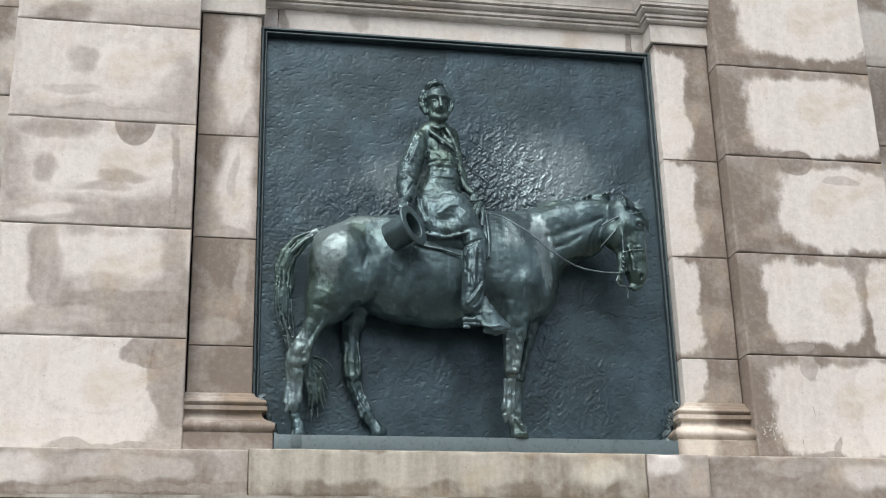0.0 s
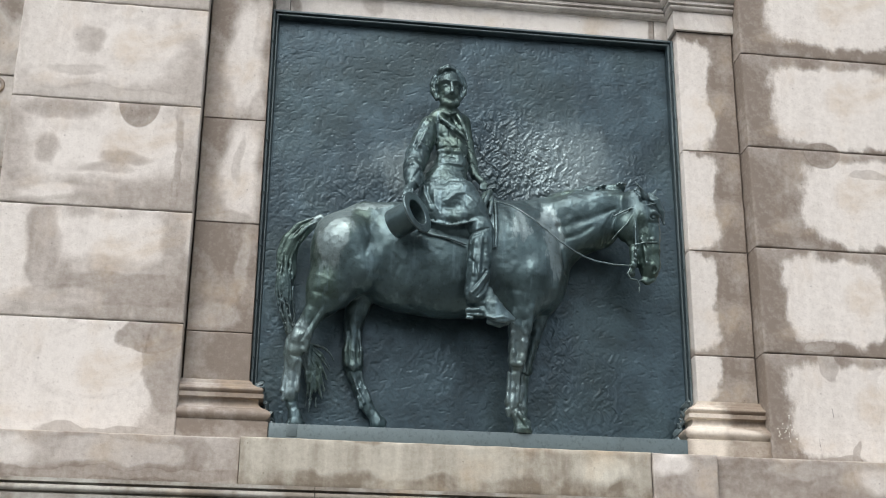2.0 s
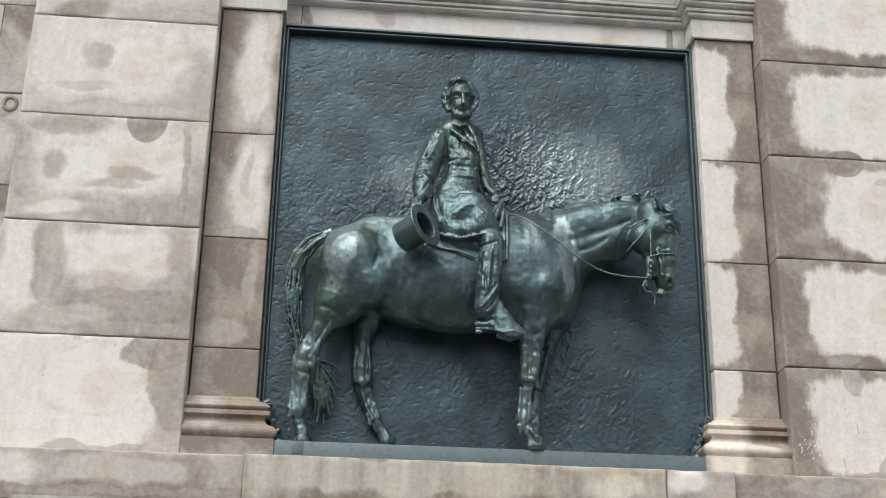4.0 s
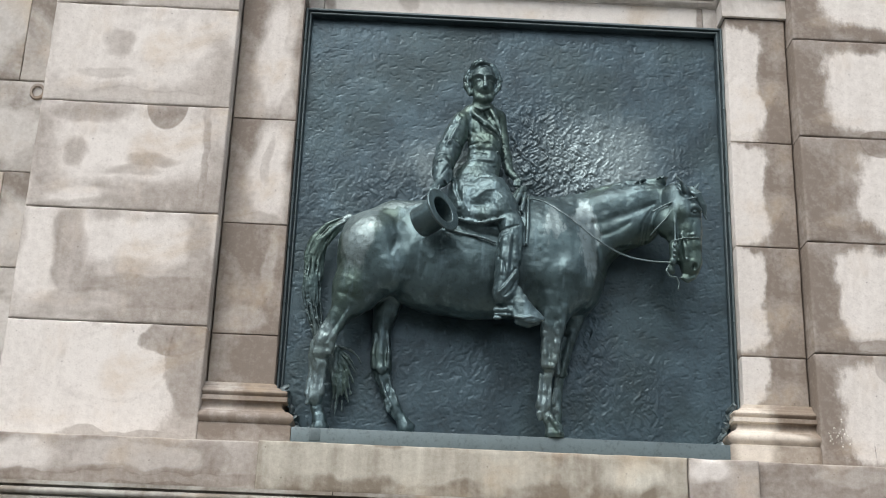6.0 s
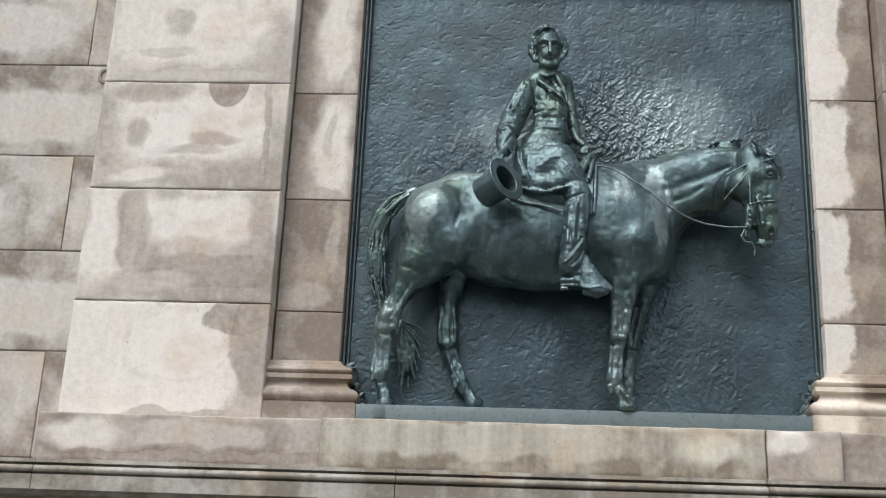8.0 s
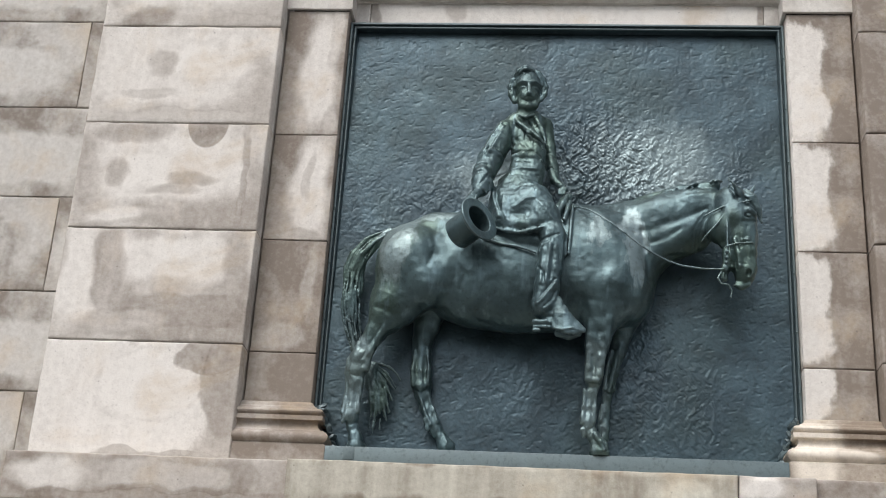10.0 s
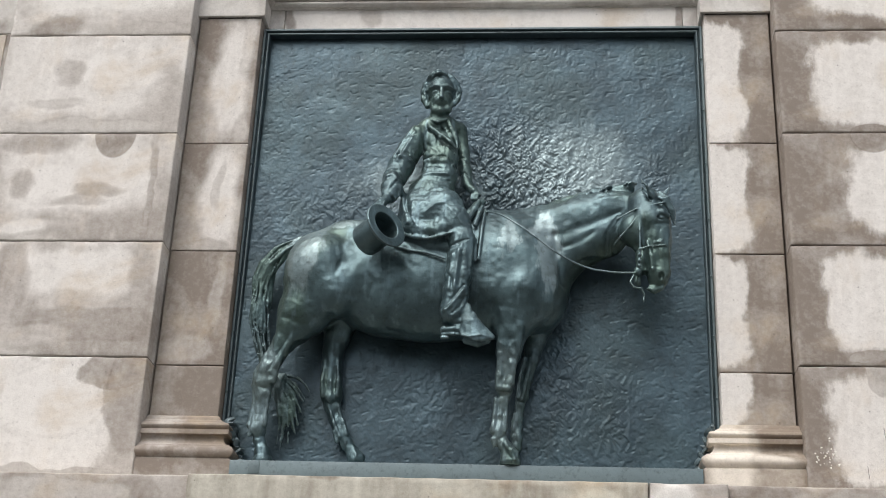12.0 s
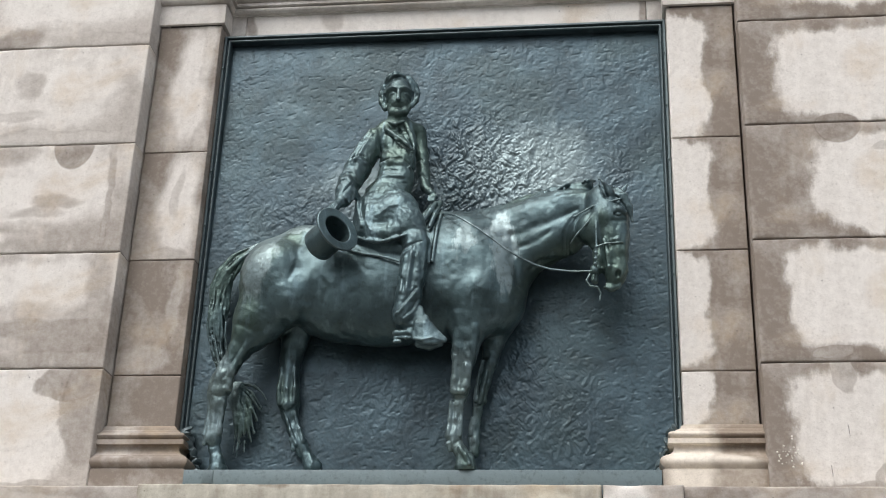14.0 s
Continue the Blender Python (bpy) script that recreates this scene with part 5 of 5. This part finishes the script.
rider.stroke([(-0.004, 4.264, 0.006), (-0.033, 4.197, 0.008), (-0.070, 4.157, 0.005)], 0.0065)
rider.stroke([(-0.108, 4.398, 0.005), (-0.083, 4.359, 0.008), (-0.071, 4.297, 0.005)], 0.0059)
rider.limb([(-0.128, -0.485, 4.180, 0.008), (-0.107, -0.515, 4.153, 0.008), (-0.063, -0.530, 4.148, 0.008), (-0.010, -0.510, 4.180, 0.008)], 1, 0.005)
rider.limb([(-0.095, -0.475, 4.137, 0.036), (-0.043, -0.485, 4.122, 0.038), (0.007, -0.490, 4.095, 0.034)], 1, 0.008)
rider.stroke([(-0.124, 4.111, 0.008), (-0.075, 4.107, 0.011), (-0.014, 4.107, 0.009)], 0.0085)
rider.limb([(-0.117, -0.485, 4.083, 0.019), (-0.055, -0.495, 4.081, 0.020), (0.000, -0.500, 4.074, 0.020)], 1, 0.005)
rider.limb([(-0.123, -0.485, 4.037, 0.011), (-0.095, -0.490, 4.036, 0.011)], 1, 0.004)
rider.limb([(-0.123, -0.485, 4.057, 0.009), (-0.062, -0.500, 4.053, 0.009), (0.007, -0.500, 4.051, 0.009)], 1, 0.004)
rider.limb([(0.010, -0.500, 4.211, 0.007), (-0.000, -0.515, 4.125, 0.017), (-0.010, -0.520, 4.044, 0.016)], 0.7, 0.012)
rider.limb([(0.010, -0.500, 4.211, 0.007), (0.011, -0.521, 4.121, 0.017), (0.016, -0.530, 4.031, 0.016)], 0.7, 0.012)
rider.limb([(0.010, -0.500, 4.211, 0.007), (0.022, -0.525, 4.118, 0.017), (0.041, -0.537, 4.020, 0.016)], 0.7, 0.012)
rider.limb([(0.010, -0.500, 4.211, 0.007), (0.033, -0.527, 4.115, 0.017), (0.066, -0.540, 4.015, 0.016)], 0.7, 0.012)
rider.limb([(0.010, -0.500, 4.211, 0.007), (0.045, -0.526, 4.114, 0.017), (0.092, -0.538, 4.015, 0.016)], 0.7, 0.012)
rider.limb([(0.010, -0.500, 4.211, 0.007), (0.056, -0.521, 4.113, 0.017), (0.118, -0.531, 4.021, 0.016)], 0.7, 0.012)
rider.limb([(0.010, -0.500, 4.211, 0.007), (0.068, -0.515, 4.114, 0.017), (0.145, -0.521, 4.030, 0.016)], 0.7, 0.012)
rider.limb([(-0.011, -0.535, 4.036, 0.007), (0.032, -0.550, 4.022, 0.007), (0.084, -0.550, 4.033, 0.007), (0.144, -0.530, 4.021, 0.007)], 1, 0.006)
rider.limb([(0.007, -0.500, 4.015, 0.019), (0.066, -0.500, 4.004, 0.022), (0.119, -0.495, 4.020, 0.019)], 1, 0.01)
# saddle, flap, blanket and pommel
tack.limb([(-0.333, -0.390, 4.671, 0.052), (-0.219, -0.410, 4.629, 0.052), (-0.106, -0.420, 4.603, 0.045)], 0.6, 0.02)
tack.limb([(-0.410, -0.415, 4.599, 0.008), (-0.332, -0.430, 4.570, 0.008), (-0.242, -0.445, 4.551, 0.008), (-0.187, -0.450, 4.533, 0.008), (-0.129, -0.450, 4.513, 0.008)], 1, 0.006)
tack.groove([(-0.372, -0.445, 4.636, 0.005), (-0.284, -0.460, 4.603, 0.006), (-0.188, -0.470, 4.580, 0.004)], 1, 0.01)
tack.limb([(0.078, -0.300, 4.879, 0.010), (0.069, -0.400, 4.727, 0.010), (0.063, -0.440, 4.605, 0.010), (0.056, -0.450, 4.510, 0.010)], 0.8, 0.005)
tack.limb([(0.040, -0.460, 4.613, 0.008), (0.039, -0.465, 4.497, 0.010)], 0.8, 0.004)
tack.limb([(-0.012, -0.320, 4.832, 0.033), (0.030, -0.280, 4.905, 0.030), (0.058, -0.250, 4.953, 0.020)], 0.7, 0.012)
tack.limb([(-0.008, -0.385, 4.789, 0.016), (0.020, -0.340, 4.867, 0.017), (0.042, -0.300, 4.933, 0.013)], 0.8, 0.008)
tack.limb([(0.029, -0.410, 4.736, 0.013), (0.048, -0.360, 4.830, 0.013), (0.061, -0.310, 4.896, 0.010)], 0.8, 0.008)
# muscle and creases of flank, shoulder and chest
horse.stroke([(-0.711, 4.502, 0.014), (-0.736, 4.411, 0.021), (-0.694, 4.306, 0.021), (-0.621, 4.314, 0.014)], 0.0056)
horse.limb([(-0.663, -0.370, 4.542, 0.029), (-0.640, -0.375, 4.442, 0.032), (-0.663, -0.360, 4.361, 0.026)], 0.6, 0.04)
horse.stroke([(-1.011, 4.198, 0.014), (-0.913, 4.155, 0.018), (-0.818, 4.181, 0.018), (-0.725, 4.244, 0.021)], 0.0056)
horse.limb([(-0.471, -0.405, 4.448, 0.010), (-0.432, -0.415, 4.452, 0.010), (-0.401, -0.410, 4.482, 0.006)], 0.8, 0.014)
horse.stroke([(-0.561, 4.440, 0.014), (-0.527, 4.392, 0.017), (-0.544, 4.309, 0.014)], 0.0045)
horse.limb([(0.272, -0.400, 4.342, 0.029), (0.304, -0.405, 4.388, 0.032), (0.345, -0.390, 4.474, 0.032)], 0.5, 0.05)
horse.stroke([(0.473, 4.713, 0.014), (0.492, 4.543, 0.024), (0.512, 4.417, 0.017)], 0.0063)
horse.limb([(0.291, -0.385, 4.198, 0.022), (0.301, -0.390, 4.244, 0.022)], 0.7, 0.012)
# tail: a bundle of locks that hangs past the hock
rng = random.Random(11)
TAIL = [(-1.0, -0.18, 4.735, 0.035), (-1.105, -0.16, 4.669, 0.05), (-1.168, -0.15, 4.574, 0.056), (-1.2, -0.14, 4.469, 0.056), (-1.203, -0.14, 4.344, 0.055), (-1.193, -0.13, 4.206, 0.053), (-1.175, -0.12, 4.098, 0.045), (-1.146, -0.11, 3.988, 0.037), (-1.104, -0.1, 3.923, 0.037)]
horse.limb([(x, y, z, r * 0.74) for x, y, z, r in TAIL], 0.8, 0.02)
for k in range(46):
    u, phase, start, span = rng.uniform(-1, 1), rng.uniform(0, 6.28), rng.uniform(0, 5.4), rng.uniform(1.8, 3.4)
    lock = []
    for i in range(10):
        at = min(start + span * i / 9, 7.9)
        j, s = int(at), at - int(at)
        x, y, z, r = (p + (q - p) * s for p, q in zip(TAIL[j], TAIL[j + 1]))
        side = u * r * 1.0 + 0.006 * math.sin(phase + 2.6 * at)
        lock.append((x + side, y - r * 0.70 * math.sqrt(1 - u * u) - 0.003, z - 0.3 * side, 0.0085 * math.sin(0.35 + 2.4 * i / 9)))
    horse.limb(lock, 1.0, 0.004)
# the tail's loose end, fanned out behind the hock
for k in range(20):
    v = k / 19
    t0 = rng.uniform(0, 0.3)
    x0, z0 = -1.11 + 0.05 * v, 3.95 - 0.30 * t0 * (1 - v) - 0.02 * v
    x1 = -1.045 + 0.16 * v + rng.uniform(-0.01, 0.01)
    z1 = 3.50 + 0.30 * v * v + rng.uniform(-0.02, 0.05)
    bow, lock = rng.uniform(0.01, 0.05), []
    for i in range(8):
        t = i / 7
        lock.append((x0 + (x1 - x0) * t + bow * math.sin(math.pi * t) * (1 - 0.4 * v), -0.132 - 0.02 * math.sin(math.pi * t), z0 + (z1 - z0) * t + 0.4 * bow * math.sin(math.pi * t), 0.0105 - 0.003 * t))
    horse.limb(lock, 1.0, 0.004)
# short mane in tufts along the crest
for k in range(15):
    t = rng.random()
    x, z = 0.44 + 0.50 * t, 4.915 + 0.135 * math.sin(1.5 * t)
    drop = rng.uniform(0.01, 0.04)
    horse.limb([(x + 0.02, -0.20 - 0.1 * t, z + 0.002, 0.007), (x - 0.01, -0.235 - 0.1 * t, z - 0.4 * drop, 0.006), (x - 0.03, -0.25 - 0.1 * t, z - drop, 0.003)], 1.0, 0.012)
# tall hat held against the rump, its hollow turned outwards
HAT, FACE = np.array([-0.446, -0.60, 4.641]), np.array([0.71, -0.63, 0.25])
FACE = FACE / np.linalg.norm(FACE)


def disc(field, centre, normal, radius, half, k, cut=False):
    s, (x, y, z) = field.window(centre - radius - half - 0.05, centre + radius + half + 0.05)
    dx, dy, dz = x - centre[0], y - centre[1], z - centre[2]
    along = dx * normal[0] + dy * normal[1] + dz * normal[2]
    across = np.sqrt(np.maximum(dx * dx + dy * dy + dz * dz - along * along, 0)) - radius
    d = np.maximum(across, np.abs(along) - half).astype(np.float32)
    (field.carve if cut else field.blend)(s, d, k)


disc(tack, HAT - FACE * 0.09, FACE, 0.092, 0.085, 0.008)
disc(tack, HAT, FACE, 0.134, 0.008, 0.006)
disc(tack, HAT - FACE * 0.06, FACE, 0.081, 0.11, 0.003, True)
horse.ripple(0.004, 9, 1)
horse.ripple(0.0022, 34, 2)
horse.ripple(0.0025, 16, 5, (1, 1, 0.6), (4.0, 6), True)
horse.ripple(0.0045, 46, 6, (1, 0.7, 0.14), (3.3, 4.1), True)
horse.ripple(0.003, 60, 12, (1, 1, 0.5), (3.3, 4.1))
rider.ripple(0.006, 34, 3, (1, 0.6, 0.14), (4.08, 4.66), True)
rider.ripple(0.004, 34, 7, (0.6, 0.6, 0.8), (4.58, 5.02), True)
rider.ripple(0.004, 30, 8, (0.9, 0.6, 0.45), (4.88, 5.47), True)
rider.ripple(0.0032, 52, 14, (1, 1, 0.7), (4.08, 5.47), True)
rider.ripple(0.0016, 60, 4, (1, 1, 0.7), (4.0, 5.5))
horse.join(tack, 0.005)
horse.join(rider, 0.006)
verts, quads = horse.surface()
base = np.array([0.0, -0.2, 3.40])
verts[:, 2] = np.maximum(verts[:, 2], 3.4005)
mesh = mesh_from_arrays("equestrian_statue", verts - base, quads)
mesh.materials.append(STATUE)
statue = new("equestrian_statue", mesh)
statue.location = base
tagged(statue, "dark green weathered bronze statue of a rider on a standing horse", "statue")
